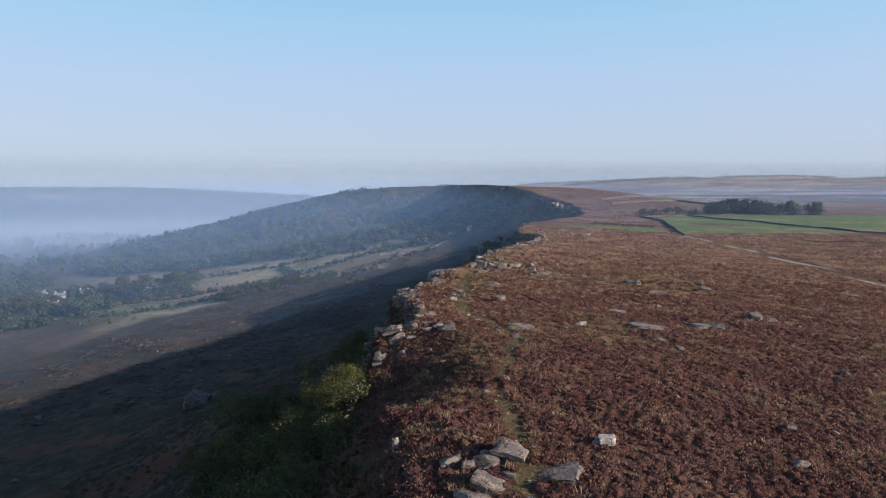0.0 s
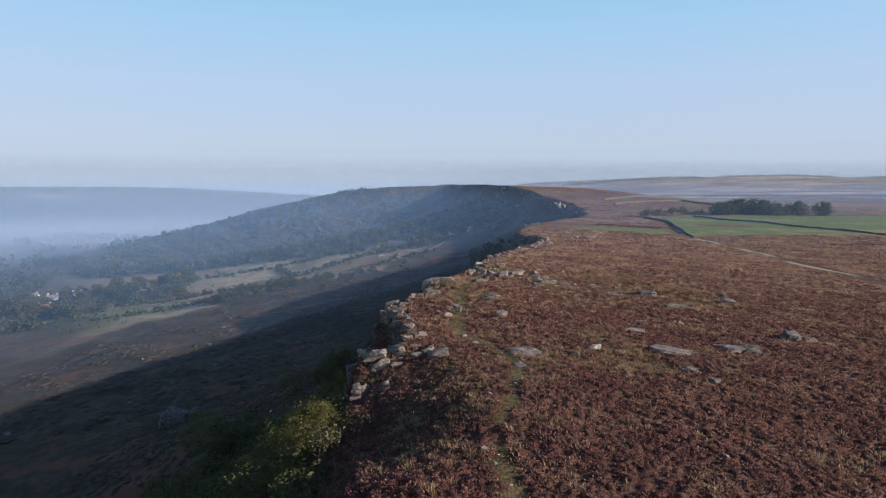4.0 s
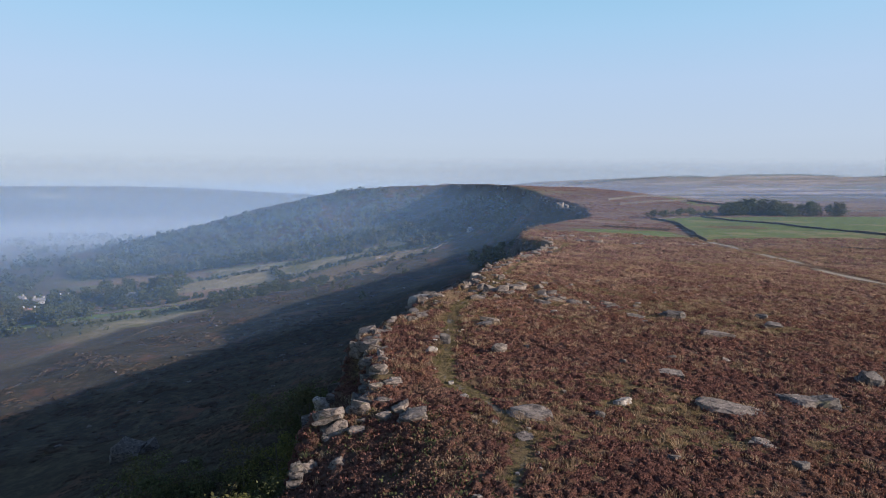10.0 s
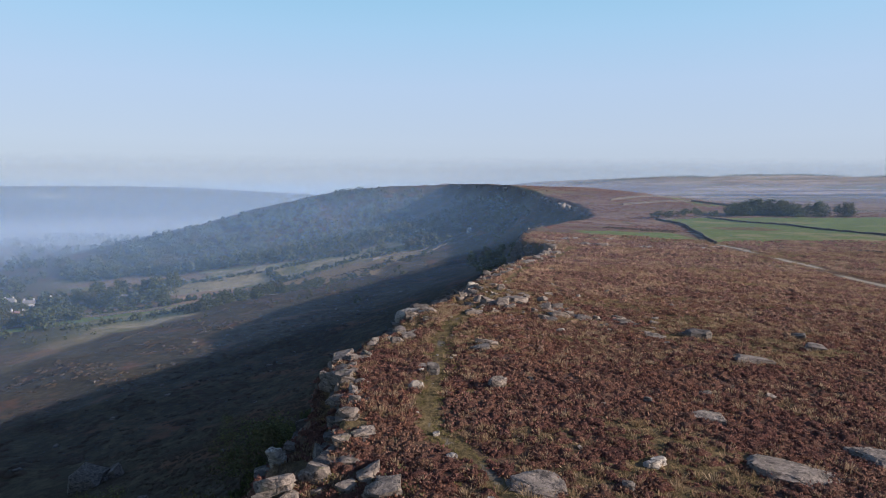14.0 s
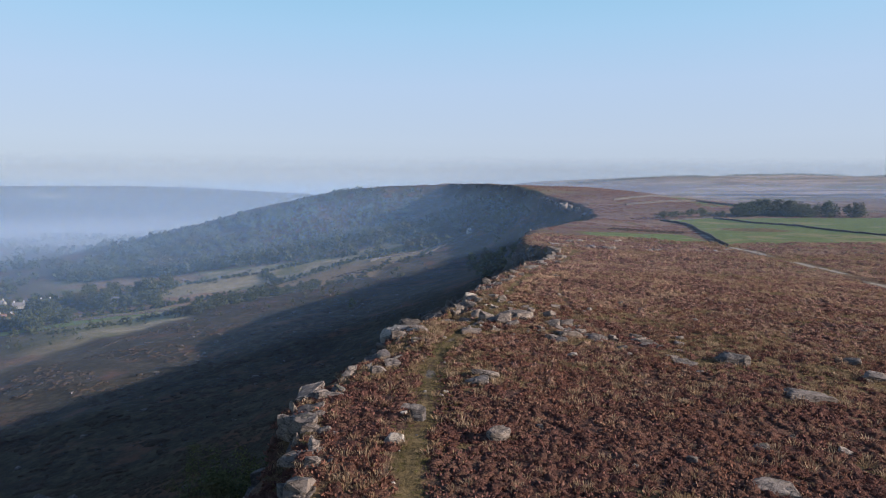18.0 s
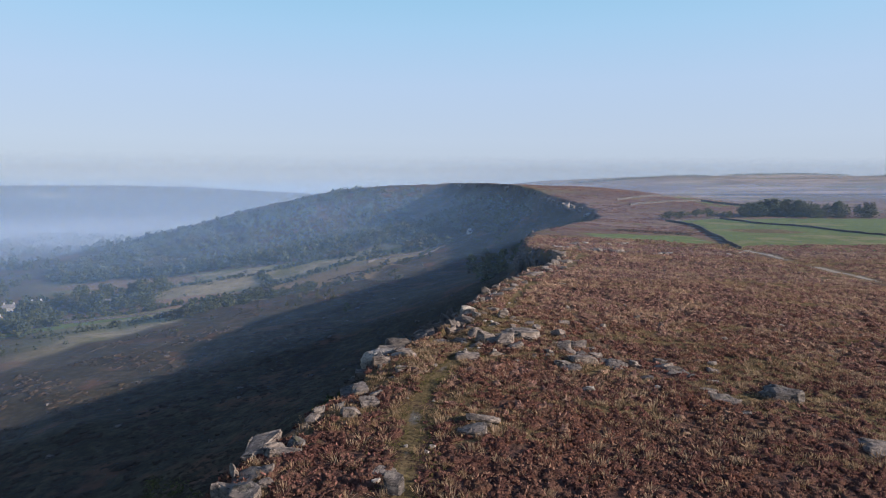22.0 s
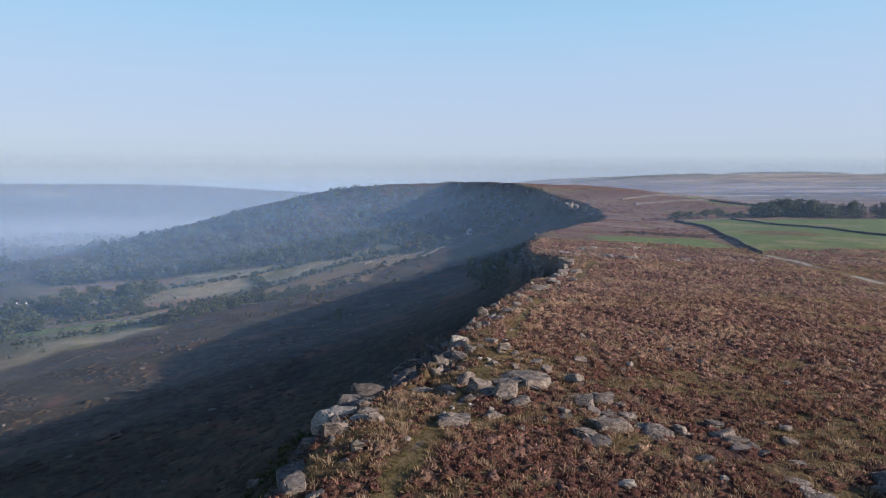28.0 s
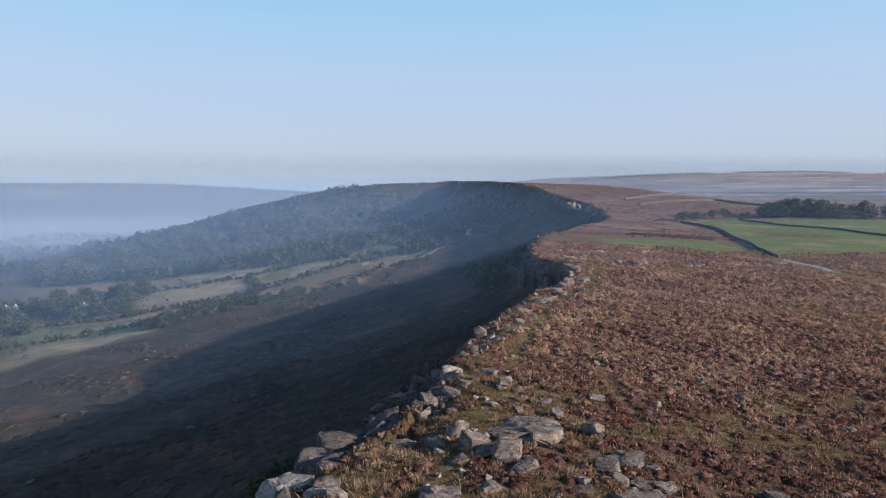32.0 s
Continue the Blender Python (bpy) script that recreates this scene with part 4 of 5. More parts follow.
def is_heath(x, y, z, d):
    dt, _ = to_line(x, y, TRAIL)
    dl, _ = to_line(x, y, LANE)
    return (d < 0.8 + 4.5 * (1 - ss(y, 50, 60)) * (1 + 0.5 * fbm(x, y, 3, 2))) & (dl > 3.0) & (to_line(x, y, TRACK)[0] > 0.4) & (dt > 0.5 + 0.4 * ss(y, 56, 64) * (1 - ss(y, 90, 98)) + 0.5 * waves(x, y, 1.5, 2)) & (rng.uniform(0, 1, len(x)) > 0.75 * ss(grassy(x, y), 0.2, 1.1)) & ~((d > -3.2) & (y > 60) & (waves(x, y, 2.0, 8) > 0.3))


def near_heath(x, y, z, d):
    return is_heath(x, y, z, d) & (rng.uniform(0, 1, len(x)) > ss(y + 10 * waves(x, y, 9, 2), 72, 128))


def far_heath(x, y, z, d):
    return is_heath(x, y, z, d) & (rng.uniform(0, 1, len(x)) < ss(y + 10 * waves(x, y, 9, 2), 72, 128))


def mounds(name, label, material, areas, lo, hi, keep, flat=1.0):
    vs, ts, at = [], [], 0
    for x0, x1, y0, y1, per, grow in areas:
        x, y, z = scatter(x0, x1, y0, y1, per, keep)
        v, t = cushions(x, y, z, (lo + (hi - lo) * rng.uniform(0, 1, len(x)) ** 1.6) * grow, flat)
        vs.append(v)
        ts.append(t + at)
        at += len(v)
    ob = bulk(name, np.concatenate(vs), np.concatenate(ts), material)
    ob.data.polygons.foreach_set("use_smooth", np.ones(len(ob.data.polygons), bool))
    return tagged(ob, label, "plants", kind="stuff")


def plants(name, label, material, areas, count, blade, up, spread, lo, hi, keep, wide=0.55, lift=0.0):
    vs, ts, at = [], [], 0
    for x0, x1, y0, y1, per, grow in areas:
        x, y, z = scatter(x0, x1, y0, y1, per, keep)
        v, t = sprigs(x, y, z, rng.uniform(lo, hi, len(x)) * grow, count, blade, up, spread, wide, lift)
        vs.append(v)
        ts.append(t + at)
        at += len(v)
    ob = bulk(name, np.concatenate(vs), np.concatenate(ts), material)
    return tagged(ob, label, "plants", kind="stuff")


def clumps(name, label, material, core, areas, keep, lo=0.2, hi=0.6):
    """Heather bushes: low domes set all over with short leafy sprigs. Each area: its bounds, bushes a square metre, size, sprigs on each, sprig length."""
    vs, ts, at, cv, ct, cat = [], [], 0, [], [], 0
    for x0, x1, y0, y1, per, grow, count, leaf in areas:
        x, y, z = scatter(x0, x1, y0, y1, per, keep)
        n = len(x)
        size = (lo + (hi - lo) * rng.uniform(0, 1, n) ** 1.5) * grow
        tall = size * rng.uniform(0.4, 0.65, n)
        v, t = cushions(x, y, z, size * 0.8, 0.95, 5)
        cv.append(v)
        ct.append(t + cat)
        cat += len(v)
        a, up = rng.uniform(0, 2 * np.pi, (n, count)), rng.uniform(0.08, 1, (n, count))
        flat = np.sqrt(1 - up * up)
        out = np.stack([flat * np.cos(a), flat * np.sin(a), up], -1)
        far = rng.uniform(0.7, 1.02, (n, count))
        p = np.stack([x[:, None] + out[..., 0] * size[:, None] * far, y[:, None] + out[..., 1] * size[:, None] * far, z[:, None] + out[..., 2] * tall[:, None] * far - 0.03], -1)
        way = out + rng.normal(0, 0.45, out.shape) + (0, 0, 0.5)
        way /= np.linalg.norm(way, axis=-1, keepdims=True)
        side = np.cross(way, rng.normal(0, 1, out.shape))
        side /= np.linalg.norm(side, axis=-1, keepdims=True) + 1e-6
        ln = (leaf * rng.uniform(0.6, 1.35, (n, count)))[..., None]
        v = np.stack([p - way * ln * 0.5, p + side * ln * 0.33, p + way * ln * 0.6, p - side * ln * 0.33], 2).reshape(-1, 3)
        i = np.arange(n * count) * 4
        vs.append(v)
        ts.append(np.c_[i, i + 1, i + 2, i + 3] + at)
        at += len(v)
    tagged(bulk(name, np.concatenate(vs), np.concatenate(ts), material), label, "plants", kind="stuff")
    # Inner domes; their dark colour stands for shade under the sprigs.
    ob = bulk(name + "_cores", np.concatenate(cv), np.concatenate(ct), core)
    ob.data.polygons.foreach_set("use_smooth", np.ones(len(ob.data.polygons), bool))
    tagged(ob, "dark inner domes of the heather bushes", "plants", kind="stuff")


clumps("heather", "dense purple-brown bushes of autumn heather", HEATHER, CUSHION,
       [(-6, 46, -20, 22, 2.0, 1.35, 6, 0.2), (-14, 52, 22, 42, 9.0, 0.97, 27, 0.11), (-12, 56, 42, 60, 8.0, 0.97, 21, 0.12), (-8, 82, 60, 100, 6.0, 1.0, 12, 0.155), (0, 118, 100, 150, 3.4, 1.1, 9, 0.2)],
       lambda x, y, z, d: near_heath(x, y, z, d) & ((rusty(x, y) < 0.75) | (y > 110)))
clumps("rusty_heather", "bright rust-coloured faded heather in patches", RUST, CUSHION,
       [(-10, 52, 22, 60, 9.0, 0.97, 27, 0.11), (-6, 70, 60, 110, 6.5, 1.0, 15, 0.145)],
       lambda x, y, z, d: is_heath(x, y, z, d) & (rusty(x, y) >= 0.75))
# Far copy of the heather, its colour paled for distance.
clumps("far_pale_heather", "heather on the farther moor in a colour paled with distance", FAR_PALE_SPRIG, FAR_PALE,
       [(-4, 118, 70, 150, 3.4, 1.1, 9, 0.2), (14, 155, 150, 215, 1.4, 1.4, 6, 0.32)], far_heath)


def on_grass(x, y, z, d):
    return (d < 0.2) & (to_line(x, y, TRAIL)[0] > 0.4) & ((rng.uniform(0, 1, len(x)) < ss(grassy(x, y), 0.1, 1.0)) | ((d > -3.5) & (y > 58) & (waves(x, y, 3, 4) > -0.2)))


def lone_tufts(x, y, z, d):
    """Single tufts of straw that stand among the heather, loosely gathered."""
    return (d < 0.2) & (to_line(x, y, TRAIL)[0] > 0.6) & (to_line(x, y, LANE)[0] > 1.6) & (rng.uniform(0, 1, len(x)) < (0.13 + 0.24 * ss(y, 50, 92)) * (0.6 + 1.6 * np.clip(fbm(x / 1.6, y, 2.2, 5), -0.4, 1)))


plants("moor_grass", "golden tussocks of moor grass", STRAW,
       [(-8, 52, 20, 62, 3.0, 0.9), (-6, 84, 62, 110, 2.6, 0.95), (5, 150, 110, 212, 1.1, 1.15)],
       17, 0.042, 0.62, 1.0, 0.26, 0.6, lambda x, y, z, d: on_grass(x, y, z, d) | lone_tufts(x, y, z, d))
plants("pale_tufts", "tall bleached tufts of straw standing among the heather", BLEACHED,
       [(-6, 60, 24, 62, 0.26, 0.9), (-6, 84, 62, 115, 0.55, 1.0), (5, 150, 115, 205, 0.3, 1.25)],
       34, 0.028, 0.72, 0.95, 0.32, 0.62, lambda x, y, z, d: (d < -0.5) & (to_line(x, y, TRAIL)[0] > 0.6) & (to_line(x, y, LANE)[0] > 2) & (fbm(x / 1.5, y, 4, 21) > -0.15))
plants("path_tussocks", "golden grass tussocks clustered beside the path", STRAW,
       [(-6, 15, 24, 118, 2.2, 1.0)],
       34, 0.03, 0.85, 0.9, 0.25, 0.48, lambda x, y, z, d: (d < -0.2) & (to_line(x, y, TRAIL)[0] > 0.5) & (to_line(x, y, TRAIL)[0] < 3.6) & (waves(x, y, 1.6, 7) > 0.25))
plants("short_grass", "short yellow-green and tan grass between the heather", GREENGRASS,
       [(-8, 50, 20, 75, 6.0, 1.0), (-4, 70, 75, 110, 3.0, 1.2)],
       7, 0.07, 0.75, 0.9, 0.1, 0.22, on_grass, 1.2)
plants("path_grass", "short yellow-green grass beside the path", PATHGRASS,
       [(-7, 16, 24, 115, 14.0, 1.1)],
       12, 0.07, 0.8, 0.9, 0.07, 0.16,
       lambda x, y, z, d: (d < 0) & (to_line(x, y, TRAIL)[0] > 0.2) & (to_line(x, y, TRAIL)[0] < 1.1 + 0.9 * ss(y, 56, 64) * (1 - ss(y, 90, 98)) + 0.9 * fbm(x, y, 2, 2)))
# Bilberry for the dip's green tinge; its dark leaves also put in shade.
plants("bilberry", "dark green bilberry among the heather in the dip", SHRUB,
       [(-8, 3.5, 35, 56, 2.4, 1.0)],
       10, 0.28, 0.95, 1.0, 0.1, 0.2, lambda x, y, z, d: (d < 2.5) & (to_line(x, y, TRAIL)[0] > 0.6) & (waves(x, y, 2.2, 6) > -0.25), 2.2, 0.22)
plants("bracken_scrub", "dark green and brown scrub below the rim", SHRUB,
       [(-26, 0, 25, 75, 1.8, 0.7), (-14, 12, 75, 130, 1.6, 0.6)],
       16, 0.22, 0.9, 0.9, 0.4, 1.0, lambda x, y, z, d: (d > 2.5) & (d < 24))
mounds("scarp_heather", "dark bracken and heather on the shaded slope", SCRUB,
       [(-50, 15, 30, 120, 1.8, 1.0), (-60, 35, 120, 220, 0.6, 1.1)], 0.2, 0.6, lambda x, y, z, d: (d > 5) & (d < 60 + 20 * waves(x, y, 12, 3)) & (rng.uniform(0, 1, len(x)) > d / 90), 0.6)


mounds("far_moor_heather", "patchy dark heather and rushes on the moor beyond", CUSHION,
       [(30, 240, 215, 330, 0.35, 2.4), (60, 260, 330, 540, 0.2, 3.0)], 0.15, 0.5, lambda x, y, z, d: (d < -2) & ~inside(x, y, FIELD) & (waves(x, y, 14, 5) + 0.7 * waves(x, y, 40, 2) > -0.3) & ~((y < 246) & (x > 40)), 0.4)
mounds("dark_moor_patch", "dark heather patch beside the moor lane", SCRUB, [(62, 92, 244, 268, 1.5, 1.2)], 0.3, 0.7, lambda x, y, z, d: ((x - 77) / 14) ** 2 + ((y - 255) / 8) ** 2 < 1 + 0.4 * waves(x, y, 4, 2))


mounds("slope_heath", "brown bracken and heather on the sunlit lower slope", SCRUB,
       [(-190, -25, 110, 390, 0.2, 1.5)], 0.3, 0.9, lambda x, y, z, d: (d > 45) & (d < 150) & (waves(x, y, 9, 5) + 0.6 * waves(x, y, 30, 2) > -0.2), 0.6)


# ---- trees ----
def crown_arrays(r, tall, wide, base, lobes, leaves, leaf):
    """Leaf sprays gathered in uneven lobes round the stem."""
    v, k = [], 0
    for _ in range(lobes):
        f = r.uniform(0, 1)
        a = r.uniform(0, 2 * math.pi)
        ring = wide * (0.62 * math.sin(math.pi * (0.15 + 0.8 * f)) + 0.05) * r.uniform(0.2, 1)
        c = Vector((math.cos(a) * ring, math.sin(a) * ring, base + (tall - base) * f * 0.92))
        rad = wide * r.uniform(0.16, 0.32) * (1.1 - 0.5 * f)
        for _ in range(leaves):
            n = Vector((r.gauss(0, 1), r.gauss(0, 1), r.gauss(0, 0.8))).normalized()
            p = c + n * rad * r.uniform(0.45, 1.1)
            t1 = Vector((r.gauss(0, 1), r.gauss(0, 1), r.gauss(0, 0.6))).normalized()
            t2 = n.cross(t1).normalized() if n.cross(t1).length > 0.1 else Vector((0, 0, 1))
            s = leaf * r.uniform(0.6, 1.3)
            v += [p - t1 * s, p + t2 * s * 0.6, p + t1 * s, p - t2 * s * 0.6]
    v = np.array([tuple(q) for q in v])
    i = np.arange(len(v) // 4) * 4
    return v, np.c_[i, i + 1, i + 2, i + 3]


def stem_bm(r, tall, thick, limbs):
    bm = bmesh.new()

    def tube(p0, p1, r0, r1):
        d = p1 - p0
        m = Matrix.Translation((p0 + p1) / 2) @ d.to_track_quat("Z", "Y").to_matrix().to_4x4()
        bmesh.ops.create_cone(bm, cap_ends=True, segments=7, radius1=r0, radius2=r1, depth=d.length, matrix=m)

    p, rad = Vector((0, 0, -0.4)), thick
    for k in range(4):
        q = Vector((r.uniform(-0.04, 0.04) * tall, r.uniform(-0.04, 0.04) * tall, tall * 0.85 * (k + 1) / 4))
        tube(p, q, rad, rad * 0.68)
        p, rad = q, rad * 0.68
    for _ in range(limbs):
        f = r.uniform(0.3, 0.75)
        a = r.uniform(0, 2 * math.pi)
        s = Vector((0, 0, tall * f * 0.85))
        tube(s, s + Vector((math.cos(a), math.sin(a), r.uniform(0.5, 1.1))) * tall * 0.24, thick * (1 - f) * 0.6, thick * 0.12)
    return bm


def tree(x, y, tall, wide, seed, leaf_mat, label, group, lobes=16, leaves=26, leaf=0.32, name="tree", base=0.18):
    r = random.Random(seed)
    top = new(name)
    part("trunk", stem_bm(r, tall, tall * 0.025, 6), BARK, top)
    v, t = crown_arrays(r, tall, wide, tall * base, lobes, leaves, leaf)
    bulk("crown", v, t, leaf_mat, top)
    top.matrix_basis = pose(x, y, height(x, y) - 0.1)
    return tagged(top, label, "tree", group)


def scrub_top(x, y, top):
    """How tall a plant is whose crown ends at the height top."""
    return max(1.2, top - height(x, y) + 0.1)


def shrub(x, y, tall, wide, seed, leaf_mat, label):
    return tree(x, y, tall, wide, seed, leaf_mat, label, "shrubs under the rim", 18, 66, 0.1, "shrub", 0.05)


def grove(proto, places, r):
    for x, y in places:
        s = r.uniform(0.75, 1.25)
        ob = copy_thing(proto, pose(x, y, height(x, y) - 0.2, 0, 0, r.uniform(0, 360)))
        ob.scale = (s * r.uniform(0.9, 1.15), s, s)


r = random.Random(8)
tree(-7.8, 47.6, scrub_top(-7.8, 47.6, -1.5), 3.6, 21, BIRCH_LEAF, "young birch with yellow-green autumn leaves below the rim", "birches", 46, 130, 0.06, "birch_tree")
tree(-9.5, 33.0, 3.6, 5.0, 22, SHRUB, "dark green scrub oak on the scarp", "scrub trees", 24, 80, 0.11, "oak_tree")
tree(-9.4, 45.6, scrub_top(-9.4, 45.6, -2.6), 4.0, 23, BIRCH_LEAF, "young birch turning yellow beside the larger birch", "birches", 28, 130, 0.07, "birch_tree")
tree(-8.2, 56.6, scrub_top(-8.2, 56.6, -2.0), 3.0, 24, BIRCH_LEAF, "yellowing birch scrub tight under the crag", "birches", 24, 130, 0.07, "birch_tree")
for n, (x, y, tall, wide) in enumerate([(-7.2, 51.5, 3.4, 3.4), (-6.8, 43.5, 3.2, 3.6), (-7.6, 39.5, 3.6, 3.8), (-11, 53, 4.5, 3.5), (-11.5, 46, 5.0, 4.5), (-8.8, 57, 3.4, 3), (-12, 39, 5, 5), (-14, 55, 4.5, 4.5), (-14, 31, 5, 6), (-10.5, 31, 4, 5),
                                        (-10, 66, 3.5, 3.2), (-13, 74, 4, 4), (-9, 80, 3, 3), (-17, 42, 4.5, 5), (-19, 62, 4, 4.5), (-8, 90, 3, 3), (-22, 34, 4, 5)]):
    shrub(x, y, tall, wide, 40 + n, BIRCH_LEAF if n in (5, 10) else SHRUB, "leafy scrub birch yellowing in autumn" if n in (5, 10) else "dark green bushy shrub on the steep scarp")

belt = random.Random(33)
bushes = [shrub(-12 - 6 * k, 50 + 7 * k, 3.4, 4.2, 140 + k, (OLIVE_LEAF, SHRUB, OLIVE_LEAF)[k], "olive green bushy shrub crowding the steep scarp") for k in range(3)]
grove(bushes[0], [(belt.uniform(-24, -7.5), belt.uniform(30, 62)) for _ in range(16)], belt)
grove(bushes[1], [(belt.uniform(-34, -9), belt.uniform(38, 80)) for _ in range(16)], belt)
grove(bushes[2], [(belt.uniform(-30, -10), belt.uniform(60, 110)) for _ in range(12)], belt)
far_oak = tree(190, 352, 7.5, 8, 60, WOOD_LEAF, "broadleaf tree in a dark clump beside the field", "trees by the field", 26, 40, 0.38, base=0.04)
far_round = tree(204, 356, 8, 8.5, 61, WOOD_LEAF, "broadleaf tree in a dark clump beside the field", "trees by the field", 26, 40, 0.38, base=0.04)
grove(far_oak, [(r.uniform(157, 218), 356 + r.uniform(-5, 6)) for _ in range(16)], r)
grove(far_round, [(r.uniform(159, 219), 358 + r.uniform(-5, 6)) for _ in range(12)], r)
low_tree = tree(128, 345, 4.5, 6, 62, WOOD_LEAF, "low thorn tree at the field corner", "trees by the field", 18, 36, 0.3)
grove(low_tree, [(112, 338), (119, 341), (136, 350), (146, 350), (155, 352)], r)
hedge_tree = tree(-92, 331, 5.5, 6, 63, WOOD_LEAF, "dark hedgerow tree on the valley slope", "hedgerow trees", 20, 36, 0.42)
grove(hedge_tree, [(-118 + 52 * k / 22 + r.uniform(-3, 3), 306 + 50 * k / 22 + r.uniform(-4, 4)) for k in range(23)], r)
lone_tree = tree(-42.5, 285, 5, 3.5, 64, SHRUB, "lone small tree on the shaded slope", "slope trees", 12, 20, 0.35)
grove(lone_tree, [(-58, 300), (-20, 330), (-30, 250), (-49, 292)], r)
farm_tree = tree(-205, 402, 8.5, 9, 65, WOOD_LEAF, "large dark tree sheltering the farm", "farm trees", 26, 38, 0.58)
grove(farm_tree, [(-186, 418), (-196, 424), (-210, 418), (-220, 410), (-178, 424), (-214, 392), (-172, 392), (-228, 400), (-160, 372), (-199, 383), (-184, 385), (-192, 380), (-176, 388)], r)
grove(farm_tree, [(r.uniform(-262, -196), r.uniform(285, 372)) for _ in range(20)], r)


def woods(name, label, places, seed, tall, material, leaf, lobes, leaves):
    """A far wood as one body of many crowns and stems."""
    q = random.Random(seed)
    kinds = [crown_arrays(q, 1.0, 0.8, 0.12, lobes, leaves, leaf) for _ in range(5)]
    xs, ys = np.array([p[0] for p in places]), np.array([p[1] for p in places])
    zs = land(xs, ys)[0]
    vs, ts, at = [], [], 0
    for x, y, z in zip(xs, ys, zs):
        v, t = kinds[q.randrange(5)]
        s = tall * q.uniform(0.6, 1.3)
        a = q.uniform(0, 6.28)
        c, d = math.cos(a), math.sin(a)
        w = np.c_[(v[:, 0] * c - v[:, 1] * d) * s + x, (v[:, 0] * d + v[:, 1] * c) * s + y, v[:, 2] * s + z - 0.3]
        vs.append(w)
        ts.append(t + at)
        at += len(v)
    return tagged(bulk(name, np.concatenate(vs), np.concatenate(ts), material), label, "woodland", kind="stuff")


def spots(n, x0, x1, y0, y1, keep, seed):
    q = np.random.default_rng(seed)
    x, y = q.uniform(x0, x1, n), q.uniform(y0, y1, n)
    z, d = land(x, y)
    k = keep(x, y, z, d)
    return list(zip(x[k].tolist(), y[k].tolist()))


woods("hillside_wood", "birch and oak wood on the shaded hillside", spots(3600, -330, 95, 430, 740, lambda x, y, z, d: (z < 6) & (to_line(x, y, SPUR)[0] > 16 + 16 * ss(-x, 100, 190)) & (y > 465 - 0.3 * (x + 100)) & (d > 12) & (fbm(x, y, 45, 3) > -0.35 - 0.4 * (z < -25)), 1),
      2, 6.5, HILL_LEAF, 0.12, 8, 9)
wq = random.Random(91)
woods("wood_edge", "dark belt of tall trees along the foot of the hill", [(x + wq.gauss(0, 5), y + wq.gauss(0, 8)) for x, y, _ in along([(-300, 512), (-190, 508), (-120, 508), (-60, 520), (-10, 520)], 1.3) if wq.random() < 0.85 and abs(x + 101) > 5], 92, 8.0, WOOD_LEAF, 0.15, 9, 12)
woods("valley_wood", "misty valley woodland round the village", spots(1200, -750, -60, 420, 950, lambda x, y, z, d: (z < -40) & (waves(x, y, 40, 6) > -0.15) & ((y > 500) | (x < -300)), 3), 4, 7, WOOD_LEAF, 0.15, 8, 11)
woods("scarp_wood", "dark trees in the bay below the rim", spots(200, 15, 90, 200, 470, lambda x, y, z, d: (d > 5) & (d < 60) & (waves(x, y, 20, 6) > 0.0), 5), 6, 6.5, SHRUB, 0.09, 10, 20)


# ---- dry stone walls ----
def stone_wall(name, pts, tall, label, seed):
    """A dry stone wall: coursed rough stones along a line, with upright cope stones."""
    q = random.Random(seed)
    vs, fs, at = [], [], 0
    cube = np.array([(x, y, z) for x in (-.5, .5) for y in (-.5, .5) for z in (0, 1)])
    quad = np.array([(0, 1, 3, 2), (4, 6, 7, 5), (0, 4, 5, 1), (2, 3, 7, 6), (1, 5, 7, 3), (0, 2, 6, 4)])
    long = 1 if tall < 1.3 else 2
    run = along(pts, 0.9 * long)
    zs = land(np.array([p[0] for p in run]), np.array([p[1] for p in run]))[0]
    for (x, y, way), z in zip(run, zs):
        c, s = math.cos(way), math.sin(way)
        for course in range(4):
            hh = tall / 4
            l, w = q.uniform(0.85, 1.1) * long * (1.0 if long == 1 else 1.15), 0.62 - 0.07 * course + q.uniform(-0.05, 0.05)
            if course == 3:
                l, hh = l * 0.8, hh * q.uniform(0.8, 1.4)
            p = (cube + (q.uniform(-0.2, 0.2), 0, 0)) * (l, w, hh * 0.97)
            o = np.c_[p[:, 0] * c - p[:, 1] * s + x, p[:, 0] * s + p[:, 1] * c + y, p[:, 2] + z - 0.15 + course * tall / 4]
            vs.append(o)
            fs.append(quad + at)
            at += 8
    return tagged(bulk(name, np.concatenate(vs), np.concatenate(fs), STONE_DARK), label, "stone wall", kind="structure")


stone_wall("field_wall", WALL_A, 1.0, "dark dry stone wall curving along the green field", 1)
stone_wall("field_wall", WALL_B, 0.8, "dry stone wall dividing the green fields", 2)
stone_wall("field_wall", WALL_C, 0.6, "dry stone wall between field and moor", 3)
stone_wall("field_wall", [(110, 420), (150, 460), (230, 520)], 1.4, "distant dry stone wall on the moor", 4)
stone_wall("field_wall", [(190, 700), (420, 820), (800, 900)], 2.0, "distant dry stone wall on the moor", 5)
stone_wall("field_wall", [(150, 900), (420, 1000), (760, 960), (1300, 1150)], 2.4, "distant dry stone wall on the moor", 9)
stone_wall("field_wall", [(112, 400), (170, 440), (215, 405), (300, 420)], 1.4, "distant dry stone wall on the moor", 10)
stone_wall("field_wall", [(-270, 300), (-190, 342), (-140, 352), (-80, 375)], 1.2, "low stone wall across the pasture", 11)
stone_wall("field_wall", [(-43, 408), (-41, 424)], 1.5, "short ruined stone wall in the pasture", 6)
